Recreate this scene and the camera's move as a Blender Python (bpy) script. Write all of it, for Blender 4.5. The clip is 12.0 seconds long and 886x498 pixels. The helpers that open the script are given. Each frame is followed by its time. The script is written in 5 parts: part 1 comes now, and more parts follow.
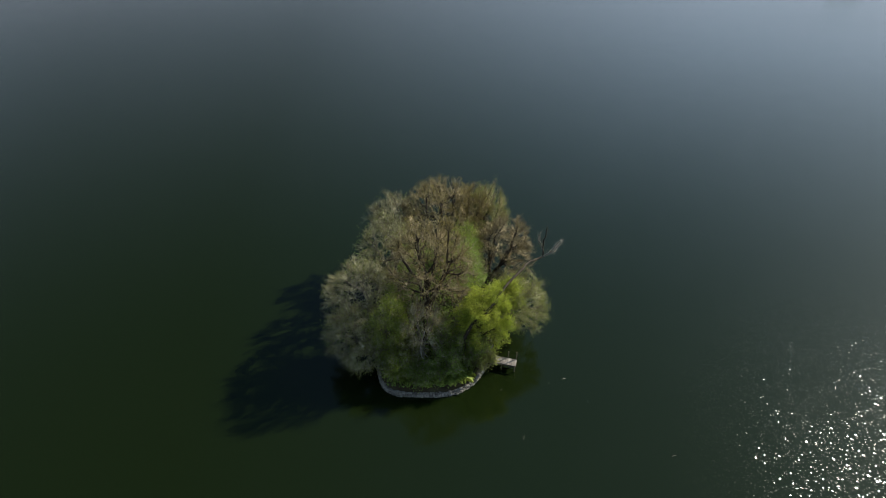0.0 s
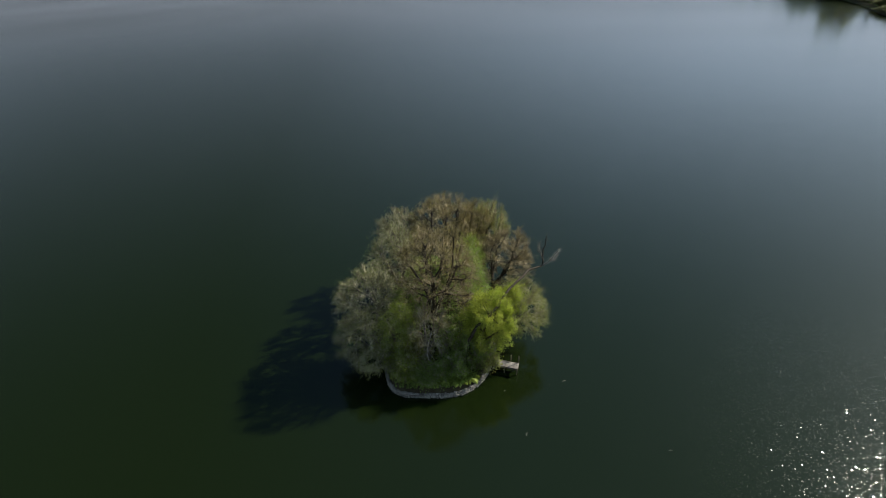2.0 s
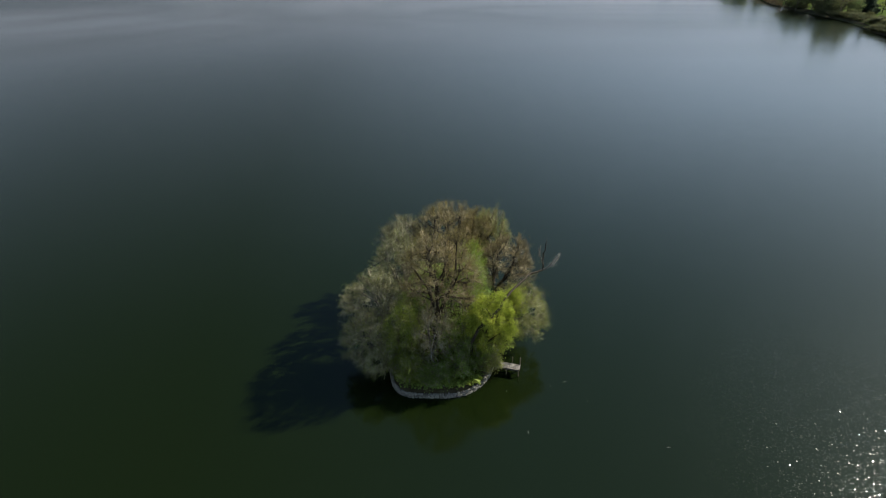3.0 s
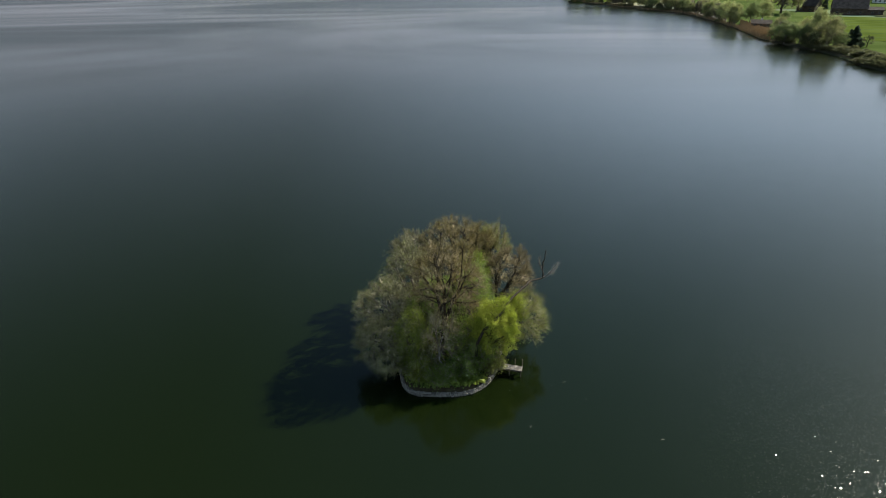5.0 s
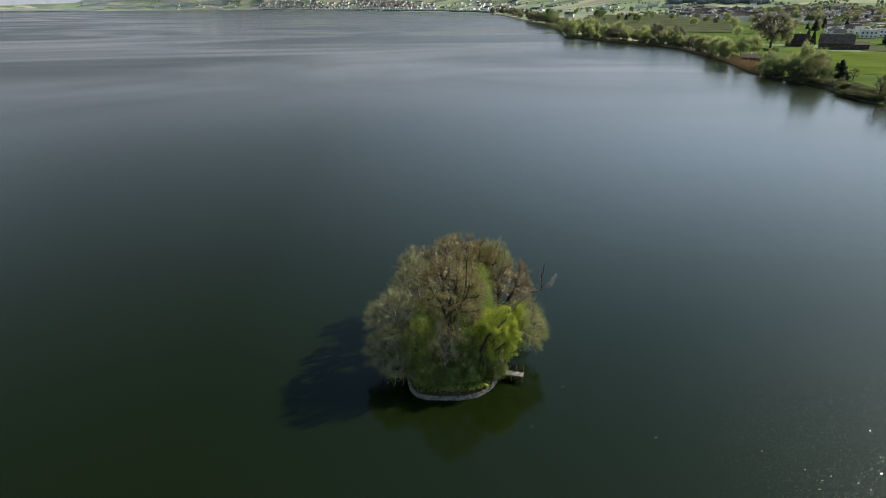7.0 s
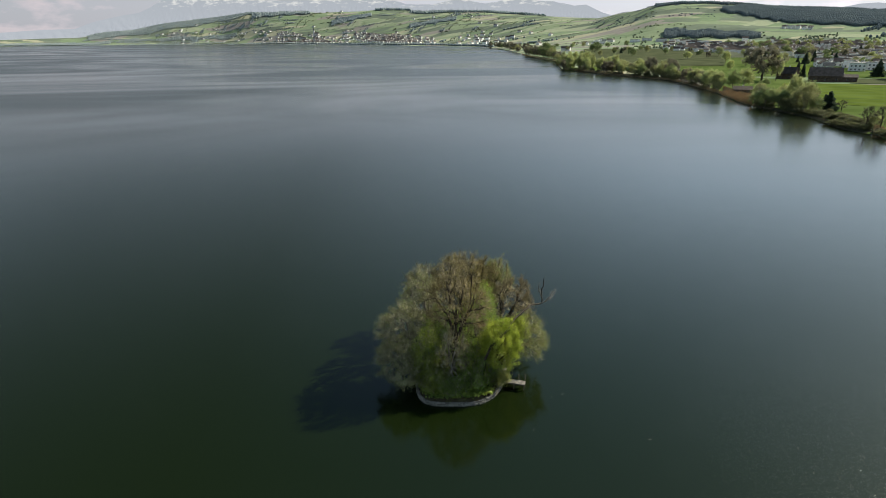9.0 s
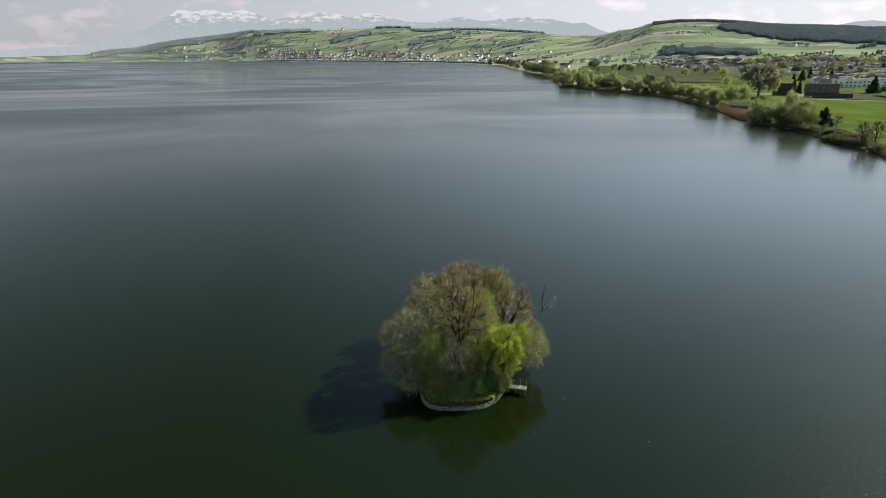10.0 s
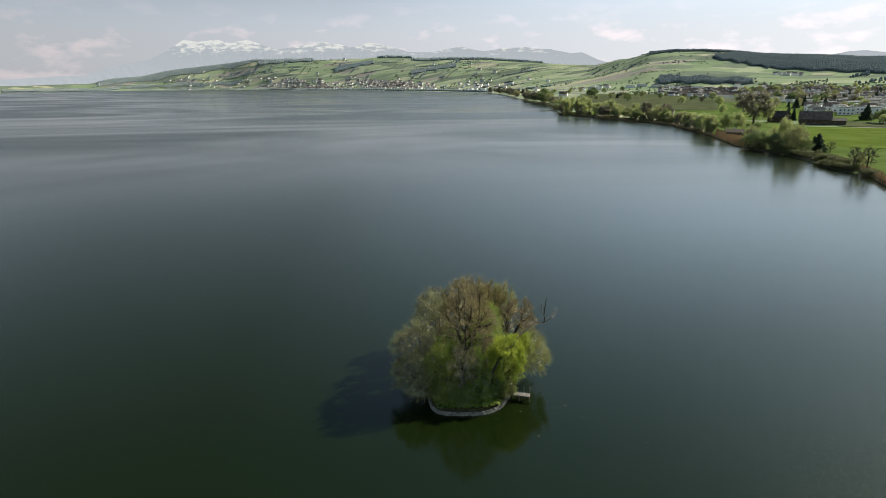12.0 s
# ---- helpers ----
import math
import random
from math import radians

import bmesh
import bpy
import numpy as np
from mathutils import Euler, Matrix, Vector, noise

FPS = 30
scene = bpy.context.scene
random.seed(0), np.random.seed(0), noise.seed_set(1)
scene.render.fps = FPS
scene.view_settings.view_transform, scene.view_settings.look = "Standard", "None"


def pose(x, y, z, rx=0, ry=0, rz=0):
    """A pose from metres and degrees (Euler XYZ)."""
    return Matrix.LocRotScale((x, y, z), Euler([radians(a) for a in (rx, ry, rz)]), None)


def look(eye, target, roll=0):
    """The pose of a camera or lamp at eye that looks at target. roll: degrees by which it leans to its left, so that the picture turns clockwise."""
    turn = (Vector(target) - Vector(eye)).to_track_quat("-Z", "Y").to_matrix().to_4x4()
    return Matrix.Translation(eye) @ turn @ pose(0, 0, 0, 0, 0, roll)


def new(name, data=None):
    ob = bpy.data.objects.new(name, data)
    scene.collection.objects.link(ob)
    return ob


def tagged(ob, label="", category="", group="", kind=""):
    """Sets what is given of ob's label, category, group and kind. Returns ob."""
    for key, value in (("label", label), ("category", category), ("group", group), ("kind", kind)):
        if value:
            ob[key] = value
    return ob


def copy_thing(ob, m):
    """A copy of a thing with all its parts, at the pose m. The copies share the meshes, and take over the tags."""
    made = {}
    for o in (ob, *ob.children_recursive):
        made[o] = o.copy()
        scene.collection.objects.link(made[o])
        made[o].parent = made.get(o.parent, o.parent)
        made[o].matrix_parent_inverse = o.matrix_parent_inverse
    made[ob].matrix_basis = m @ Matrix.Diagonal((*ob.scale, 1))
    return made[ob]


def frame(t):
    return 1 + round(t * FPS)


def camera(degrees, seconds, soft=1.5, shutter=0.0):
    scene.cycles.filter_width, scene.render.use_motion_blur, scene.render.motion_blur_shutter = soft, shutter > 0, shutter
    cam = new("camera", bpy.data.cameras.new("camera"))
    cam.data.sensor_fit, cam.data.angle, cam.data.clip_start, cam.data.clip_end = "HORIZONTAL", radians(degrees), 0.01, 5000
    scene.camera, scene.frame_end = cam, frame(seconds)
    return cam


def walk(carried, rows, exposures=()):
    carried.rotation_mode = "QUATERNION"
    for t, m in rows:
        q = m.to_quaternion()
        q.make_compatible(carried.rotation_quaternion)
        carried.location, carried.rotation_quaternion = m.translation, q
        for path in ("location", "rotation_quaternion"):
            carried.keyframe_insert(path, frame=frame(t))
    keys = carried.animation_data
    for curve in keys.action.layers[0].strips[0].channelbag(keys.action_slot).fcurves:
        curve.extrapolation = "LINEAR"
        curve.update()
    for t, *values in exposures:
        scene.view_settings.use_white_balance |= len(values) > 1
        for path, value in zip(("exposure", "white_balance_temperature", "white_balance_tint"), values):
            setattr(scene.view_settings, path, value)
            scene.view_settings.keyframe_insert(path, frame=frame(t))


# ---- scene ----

# ---------------------------------------------------------------- camera
cam = camera(75.34, 12.0, soft=0.55)
LEAN = pose(0, 0, 0, 0, 0, -0.58)
PATH = [
    (0, pose(1.500, -40.949, 36.708, 55.0490, 0, 1.2467) @ LEAN),
    (0.5, pose(1.399, -41.871, 36.554, 55.9868, 0, 1.1961) @ LEAN),
    (1, pose(1.283, -42.799, 36.405, 56.9227, 0, 1.1606) @ LEAN),
    (1.5, pose(1.152, -43.739, 36.270, 57.8572, 0, 1.1288) @ LEAN),
    (2, pose(1.008, -44.699, 36.154, 58.7528, 0, 1.0892) @ LEAN),
    (2.5, pose(0.854, -45.673, 36.060, 59.6490, 0, 1.0485) @ LEAN),
    (3, pose(0.695, -46.657, 35.984, 60.4632, 0, 1.0147) @ LEAN),
    (5, pose(0.028, -51.045, 35.935, 63.5493, 0, 0.8843) @ LEAN),
    (5.5, pose(-0.132, -52.119, 35.970, 64.3092, 0, 0.8262) @ LEAN),
    (6, pose(-0.284, -53.200, 35.999, 65.0668, 0, 0.8039) @ LEAN),
    (6.5, pose(-0.432, -54.297, 36.013, 65.8431, 0, 0.7805) @ LEAN),
    (7, pose(-0.581, -55.404, 36.020, 66.6124, 0, 0.7517) @ LEAN),
    (9, pose(-1.307, -59.848, 36.228, 69.5739, 0, 0.6319) @ LEAN),
    (9.5, pose(-1.488, -60.907, 36.220, 70.3459, 0, 0.6322) @ LEAN),
    (10, pose(-1.675, -61.958, 36.190, 71.1044, 0, 0.6158) @ LEAN),
    (10.5, pose(-1.862, -63.001, 36.138, 71.8895, 0, 0.6129) @ LEAN),
    (11, pose(-2.056, -64.035, 36.079, 72.6402, 0, 0.6289) @ LEAN),
    (11.5, pose(-2.258, -65.048, 36.032, 73.3221, 0, 0.6324) @ LEAN),
    (12, pose(-2.468, -66.043, 36.000, 73.7238, 0, 0.6145) @ LEAN),
]
walk(cam, PATH, [(0, 0.53, 6250, 6), (6, 0.57, 6350, 5), (9, 0.61, 6480, 3), (12, 0.63, 6560, 1)])

# ---------------------------------------------------------------- world and sun
SUN_EL, SUN_AZ = 35.0, 61.5          # degrees; azimuth clockwise from +y
world = bpy.data.worlds.new("sky")
scene.world = world
world.use_nodes = True
wn, wl = world.node_tree.nodes, world.node_tree.links
wn.clear()
sky = wn.new("ShaderNodeTexSky")
sky.sky_type = "NISHITA"
sky.sun_disc = False
sky.sun_elevation = radians(SUN_EL)
sky.sun_rotation = radians(SUN_AZ)
sky.air_density, sky.dust_density, sky.ozone_density = 1.0, 0.9, 1.6
coord = wn.new("ShaderNodeTexCoord")
wmap = wn.new("ShaderNodeMapping")
wmap.inputs["Scale"].default_value = (1.0, 1.0, 2.4)
wl.new(coord.outputs["Generated"], wmap.inputs["Vector"])
cloud = wn.new("ShaderNodeTexNoise")
cloud.inputs["Scale"].default_value = 17.0
cloud.inputs["Detail"].default_value = 8.0
cloud.inputs["Roughness"].default_value = 0.55
wl.new(wmap.outputs["Vector"], cloud.inputs["Vector"])
cramp = wn.new("ShaderNodeValToRGB")
cramp.color_ramp.elements[0].position, cramp.color_ramp.elements[1].position = 0.53, 0.69
wl.new(cloud.outputs["Fac"], cramp.inputs["Fac"])
wsep = wn.new("ShaderNodeSeparateXYZ")
wl.new(coord.outputs["Generated"], wsep.inputs["Vector"])
# a pale veil near the horizon, thinning upwards, with clouds in it
veil = wn.new("ShaderNodeMapRange")
veil.interpolation_type = "SMOOTHSTEP"
veil.inputs["From Min"].default_value, veil.inputs["From Max"].default_value = 0.03, 0.64
veil.inputs["To Min"].default_value, veil.inputs["To Max"].default_value = 0.84, 0.0
wl.new(wsep.outputs["Z"], veil.inputs["Value"])
cfac = wn.new("ShaderNodeMath")
cfac.operation = "MULTIPLY_ADD"
cfac.use_clamp = True
cfac.inputs[1].default_value = 0.10
wl.new(cramp.outputs["Color"], cfac.inputs[0])
wl.new(veil.outputs["Result"], cfac.inputs[2])
wmix = wn.new("ShaderNodeMix")
wmix.data_type = "RGBA"
wl.new(cfac.outputs[0], wmix.inputs["Factor"])
tint = wn.new("ShaderNodeVectorMath")
tint.operation = "MULTIPLY"
tint.inputs[1].default_value = (0.77, 0.87, 0.82)
wl.new(sky.outputs["Color"], tint.inputs[0])
wl.new(tint.outputs[0], wmix.inputs["A"])
# the veil scatters more light towards the sun
toward = wn.new("ShaderNodeVectorMath")
toward.operation = "DOT_PRODUCT"
toward.inputs[1].default_value = (math.sin(radians(SUN_AZ)) * math.cos(radians(SUN_EL)), math.cos(radians(SUN_AZ)) * math.cos(radians(SUN_EL)), math.sin(radians(SUN_EL)))
wl.new(coord.outputs["Generated"], toward.inputs[0])
glow = wn.new("ShaderNodeMapRange")
glow.inputs["From Min"].default_value, glow.inputs["From Max"].default_value = -0.1, 0.95
glow.inputs["To Min"].default_value, glow.inputs["To Max"].default_value = 4.3, 7.9
wl.new(toward.outputs["Value"], glow.inputs["Value"])
vcol = wn.new("ShaderNodeVectorMath")
vcol.operation = "SCALE"
rise = wn.new("ShaderNodeMapRange")
rise.inputs["From Min"].default_value, rise.inputs["From Max"].default_value = 0.07, 0.20
wl.new(wsep.outputs["Z"], rise.inputs["Value"])
hue = wn.new("ShaderNodeMix")
hue.data_type = "RGBA"
hue.inputs["A"].default_value, hue.inputs["B"].default_value = (1.0, 0.955, 1.125, 1), (0.86, 0.975, 1.235, 1)
wl.new(rise.outputs["Result"], hue.inputs["Factor"])
wl.new(hue.outputs["Result"], vcol.inputs[0])
wl.new(glow.outputs["Result"], vcol.inputs["Scale"])
wl.new(vcol.outputs[0], wmix.inputs["B"])
back = wn.new("ShaderNodeBackground")
back.inputs["Strength"].default_value = 0.077
puff = wn.new("ShaderNodeMath")
puff.operation = "MULTIPLY"
puff.use_clamp = True
wl.new(cramp.outputs["Color"], puff.inputs[0])
band = wn.new("ShaderNodeMapRange")
band.interpolation_type = "SMOOTHSTEP"
band.inputs["From Min"].default_value, band.inputs["From Max"].default_value = 0.055, 0.125
band.inputs["To Min"].default_value, band.inputs["To Max"].default_value = 0.8, 0.0
wl.new(wsep.outputs["Z"], band.inputs["Value"])
wl.new(band.outputs["Result"], puff.inputs[1])
cmix = wn.new("ShaderNodeMix")
cmix.data_type = "RGBA"
wl.new(puff.outputs[0], cmix.inputs["Factor"])
wl.new(wmix.outputs["Result"], cmix.inputs["A"])
pale = wn.new("ShaderNodeVectorMath")
pale.operation = "MULTIPLY"
pale.inputs[1].default_value = (1.36, 1.23, 1.12)
wl.new(vcol.outputs[0], pale.inputs[0])
wl.new(pale.outputs[0], cmix.inputs["B"])
# above the haze the sky is brighter on the sun's side and darker away from it
halo = wn.new("ShaderNodeMapRange")
halo.inputs["From Min"].default_value, halo.inputs["From Max"].default_value = 0.33, 0.76
halo.inputs["To Min"].default_value, halo.inputs["To Max"].default_value = -0.40, 0.42
wl.new(toward.outputs["Value"], halo.inputs["Value"])
high = wn.new("ShaderNodeMapRange")
high.interpolation_type = "SMOOTHSTEP"
high.inputs["From Min"].default_value, high.inputs["From Max"].default_value = 0.07, 0.22
high.inputs["To Min"].default_value, high.inputs["To Max"].default_value = 0.1, 1.0
wl.new(wsep.outputs["Z"], high.inputs["Value"])
# it brightens again towards the point opposite the sun
anti = wn.new("ShaderNodeMapRange")
anti.interpolation_type = "SMOOTHSTEP"
anti.inputs["From Min"].default_value, anti.inputs["From Max"].default_value = 0.1, -0.6
anti.inputs["To Min"].default_value, anti.inputs["To Max"].default_value = 0.0, 1.2
wl.new(toward.outputs["Value"], anti.inputs["Value"])
ring = wn.new("ShaderNodeMath")
wl.new(halo.outputs["Result"], ring.inputs[0])
wl.new(anti.outputs["Result"], ring.inputs[1])
share = wn.new("ShaderNodeMath")
share.operation = "MULTIPLY"
wl.new(ring.outputs[0], share.inputs[0])
wl.new(high.outputs["Result"], share.inputs[1])
gain = wn.new("ShaderNodeMath")
gain.inputs[1].default_value = 1.0
wl.new(share.outputs[0], gain.inputs[0])
lit = wn.new("ShaderNodeVectorMath")
lit.operation = "SCALE"
wl.new(cmix.outputs["Result"], lit.inputs[0])
wl.new(gain.outputs[0], lit.inputs["Scale"])
wl.new(lit.outputs[0], back.inputs["Color"])
wout = wn.new("ShaderNodeOutputWorld")
wl.new(back.outputs["Background"], wout.inputs["Surface"])

sun_data = bpy.data.lights.new("sun", "SUN")
sun_data.energy, sun_data.angle, sun_data.color = 5.0, radians(1.2), (1.0, 0.91, 0.77)
sun = new("sun", sun_data)
sun_dir = Vector((math.sin(radians(SUN_AZ)) * math.cos(radians(SUN_EL)),
                  math.cos(radians(SUN_AZ)) * math.cos(radians(SUN_EL)), math.sin(radians(SUN_EL))))
sun.matrix_world = look(sun_dir * 100, (0, 0, 0))

# ---------------------------------------------------------------- materials
HUB = (-2.5, -66.0)          # the plan's pole, for azimuths and distances
BREEZE = (37.0, -13.0)


def material(name, rough=0.8):
    m = bpy.data.materials.new(name)
    m.use_nodes = True
    n, l = m.node_tree.nodes, m.node_tree.links
    b = n["Principled BSDF"]
    b.inputs["Roughness"].default_value = rough
    if rough >= 0.5:
        b.inputs["Specular IOR Level"].default_value = 0.15 if rough < 0.9 else 0.0
    return m, n, l, b


def rgba(c):
    return (c[0], c[1], c[2], 1.0)


def speckled(name, a, b, scale=3.0, rough=0.8, per=0.0, bump=0.0, detail=5.0, fine=0.0, metal=0.0, subsurface=0.0):
    """Two colours mixed by noise in object space; per: how much each object or island differs in lightness."""
    m, n, l, p = material(name, rough)
    p.inputs["Metallic"].default_value = metal
    tc = n.new("ShaderNodeTexCoord")
    no = n.new("ShaderNodeTexNoise")
    no.inputs["Scale"].default_value, no.inputs["Detail"].default_value = scale, detail
    l.new(tc.outputs["Object"], no.inputs["Vector"])
    ramp = n.new("ShaderNodeValToRGB")
    ramp.color_ramp.elements[0].position, ramp.color_ramp.elements[1].position = 0.35, 0.65
    ramp.color_ramp.elements[0].color, ramp.color_ramp.elements[1].color = rgba(a), rgba(b)
    l.new(no.outputs["Fac"], ramp.inputs["Fac"])
    col = ramp.outputs["Color"]
    if per or fine:
        hsv = n.new("ShaderNodeHueSaturation")
        geo, info = n.new("ShaderNodeNewGeometry"), n.new("ShaderNodeObjectInfo")
        add = n.new("ShaderNodeMath")
        add.operation = "MULTIPLY_ADD"
        l.new(geo.outputs["Random Per Island"], add.inputs[0])
        add.inputs[1].default_value = fine
        mul = n.new("ShaderNodeMath")
        mul.operation = "MULTIPLY_ADD"
        l.new(info.outputs["Random"], mul.inputs[0])
        mul.inputs[1].default_value, mul.inputs[2].default_value = per, 1.0 - 0.5 * per - 0.5 * fine
        l.new(mul.outputs[0], add.inputs[2])
        l.new(add.outputs[0], hsv.inputs["Value"])
        l.new(col, hsv.inputs["Color"])
        col = hsv.outputs["Color"]
    l.new(col, p.inputs["Base Color"])
    if bump:
        bn = n.new("ShaderNodeBump")
        bn.inputs["Strength"].default_value, bn.inputs["Distance"].default_value = 0.6, bump
        n2 = n.new("ShaderNodeTexNoise")
        n2.inputs["Scale"].default_value, n2.inputs["Detail"].default_value = scale * 6, 4
        l.new(tc.outputs["Object"], n2.inputs["Vector"])
        l.new(n2.outputs["Fac"], bn.inputs["Height"])
        l.new(bn.outputs["Normal"], p.inputs["Normal"])
    return m


def leafy(name, a, b, scale=0.6, per=0.25, fine=0.8):
    """Leaves: diffuse with some light let through."""
    m = speckled(name, a, b, scale, 0.55, per, 0.0, 3.0, fine)
    n, l = m.node_tree.nodes, m.node_tree.links
    p = n["Principled BSDF"]
    src = p.inputs["Base Color"].links[0].from_socket
    tr = n.new("ShaderNodeBsdfTranslucent")
    mx = n.new("ShaderNodeMixShader")
    mx.inputs[0].default_value = 0.5
    l.new(src, tr.inputs["Color"])
    l.new(p.outputs[0], mx.inputs[1])
    l.new(tr.outputs[0], mx.inputs[2])
    l.new(mx.outputs[0], n["Material Output"].inputs["Surface"])
    return m


def water_material():
    m, n, l, p = material("lake_water", 0.10)
    p.inputs["IOR"].default_value = 1.33
    tc = n.new("ShaderNodeTexCoord")
    deep = n.new("ShaderNodeTexNoise")
    deep.inputs["Scale"].default_value, deep.inputs["Detail"].default_value = 0.012, 3
    l.new(tc.outputs["Object"], deep.inputs["Vector"])
    ramp = n.new("ShaderNodeValToRGB")
    ramp.color_ramp.elements[0].color, ramp.color_ramp.elements[1].color = (0.0053, 0.0096, 0.0020, 1), (0.0062, 0.0110, 0.0025, 1)
    l.new(deep.outputs["Fac"], ramp.inputs["Fac"])
    l.new(ramp.outputs["Color"], p.inputs["Base Color"])
    # wind streaks: long patches of rougher water
    mp = n.new("ShaderNodeMapping")
    mp.inputs["Scale"].default_value = (0.0026, 0.0055, 1)
    mp.inputs["Rotation"].default_value = (0, 0, radians(-24))
    l.new(tc.outputs["Object"], mp.inputs["Vector"])
    wind = n.new("ShaderNodeTexNoise")
    wind.inputs["Scale"].default_value, wind.inputs["Detail"].default_value = 1.0, 5
    wind.inputs["Distortion"].default_value = 1.6
    l.new(mp.outputs["Vector"], wind.inputs["Vector"])
    wr = n.new("ShaderNodeMapRange")
    wr.inputs["From Min"].default_value, wr.inputs["From Max"].default_value = 0.38, 0.64
    wr.inputs["To Min"].default_value, wr.inputs["To Max"].default_value = 0.2, 1.15
    l.new(wind.outputs["Fac"], wr.inputs["Value"])
    def math_node(kind, a, b=None):
        nd = n.new("ShaderNodeMath")
        nd.operation = kind
        for k, v in enumerate((a, b)):
            if v is None:
                continue
            if isinstance(v, (int, float)):
                nd.inputs[k].default_value = v
            else:
                l.new(v, nd.inputs[k])
        return nd.outputs[0]

    # wavelets: mostly level facets; the lee sides of a third of them lean with the breeze, by a bell curve
    cell = n.new("ShaderNodeTexVoronoi")
    cell.inputs["Scale"].default_value = 13.5
    l.new(tc.outputs["Object"], cell.inputs["Vector"])
    sp = n.new("ShaderNodeSeparateColor")
    l.new(cell.outputs["Color"], sp.inputs["Color"])
    size = math_node("SQRT", math_node("MULTIPLY", math_node("LOGARITHM", math_node("MAXIMUM", sp.outputs["Blue"], 0.0001), math.e), -2.0))
    turn = math_node("MULTIPLY", sp.outputs["Red"], 2 * math.pi)
    steep = math_node("LESS_THAN", sp.outputs["Green"], 0.15)
    slope = n.new("ShaderNodeCombineXYZ")
    for axis, wave, lean, spread in (("X", "COSINE", 0.11, 0.085), ("Y", "SINE", -0.03, 0.046)):
        side = math_node("ADD", math_node("MULTIPLY", math_node("MULTIPLY", size, math_node(wave, turn)), spread), lean)
        l.new(math_node("MULTIPLY", side, steep), slope.inputs[axis])
    # a breeze ruffles the water south-east of the islet
    gap = n.new("ShaderNodeVectorMath")
    gap.operation = "DISTANCE"
    gap.inputs[1].default_value = (BREEZE[0] - HUB[0], BREEZE[1] - HUB[1], 0)
    l.new(tc.outputs["Object"], gap.inputs[0])
    calm = n.new("ShaderNodeMapRange")
    calm.interpolation_type = "SMOOTHSTEP"
    calm.inputs["From Min"].default_value, calm.inputs["From Max"].default_value = 9.0, 25.0
    calm.inputs["To Min"].default_value, calm.inputs["To Max"].default_value = 1.0, 0.0
    l.new(gap.outputs["Value"], calm.inputs["Value"])
    gust = n.new("ShaderNodeVectorMath")
    gust.operation = "SCALE"
    l.new(slope.outputs[0], gust.inputs[0])
    l.new(calm.outputs["Result"], gust.inputs["Scale"])
    # a faint long swell everywhere
    rip = n.new("ShaderNodeTexNoise")
    rip.inputs["Scale"].default_value, rip.inputs["Detail"].default_value = 0.35, 2
    l.new(tc.outputs["Object"], rip.inputs["Vector"])
    swell = n.new("ShaderNodeVectorMath")
    swell.operation = "MULTIPLY_ADD"
    swell.inputs[1].default_value, swell.inputs[2].default_value = (0.012, 0.012, 0), (-0.006, -0.006, 1.0)
    l.new(rip.outputs["Color"], swell.inputs[0])
    rgh = n.new("ShaderNodeMapRange")
    rgh.inputs["To Min"].default_value, rgh.inputs["To Max"].default_value = 0.11, 0.27
    reach = n.new("ShaderNodeVectorMath")
    reach.operation = "LENGTH"
    l.new(tc.outputs["Object"], reach.inputs[0])
    offing = n.new("ShaderNodeMapRange")
    offing.interpolation_type = "SMOOTHSTEP"
    offing.inputs["From Min"].default_value, offing.inputs["From Max"].default_value = 90.0, 320.0
    l.new(reach.outputs["Value"], offing.inputs["Value"])
    l.new(math_node("MULTIPLY", wr.outputs["Result"], offing.outputs["Result"]), rgh.inputs["Value"])
    quiet = n.new("ShaderNodeMix")
    l.new(math_node("MULTIPLY", calm.outputs["Result"], steep), quiet.inputs["Factor"])
    level = n.new("ShaderNodeMix")
    l.new(calm.outputs["Result"], level.inputs["Factor"])
    l.new(rgh.outputs["Result"], level.inputs["A"])
    level.inputs["B"].default_value = 0.06
    l.new(level.outputs["Result"], quiet.inputs["A"])
    quiet.inputs["B"].default_value = 0.12
    l.new(quiet.outputs["Result"], p.inputs["Roughness"])
    both = n.new("ShaderNodeVectorMath")
    l.new(gust.outputs[0], both.inputs[0])
    l.new(swell.outputs[0], both.inputs[1])
    nz = n.new("ShaderNodeVectorMath")
    nz.operation = "NORMALIZE"
    l.new(both.outputs[0], nz.inputs[0])
    l.new(nz.outputs[0], p.inputs["Normal"])
    return m


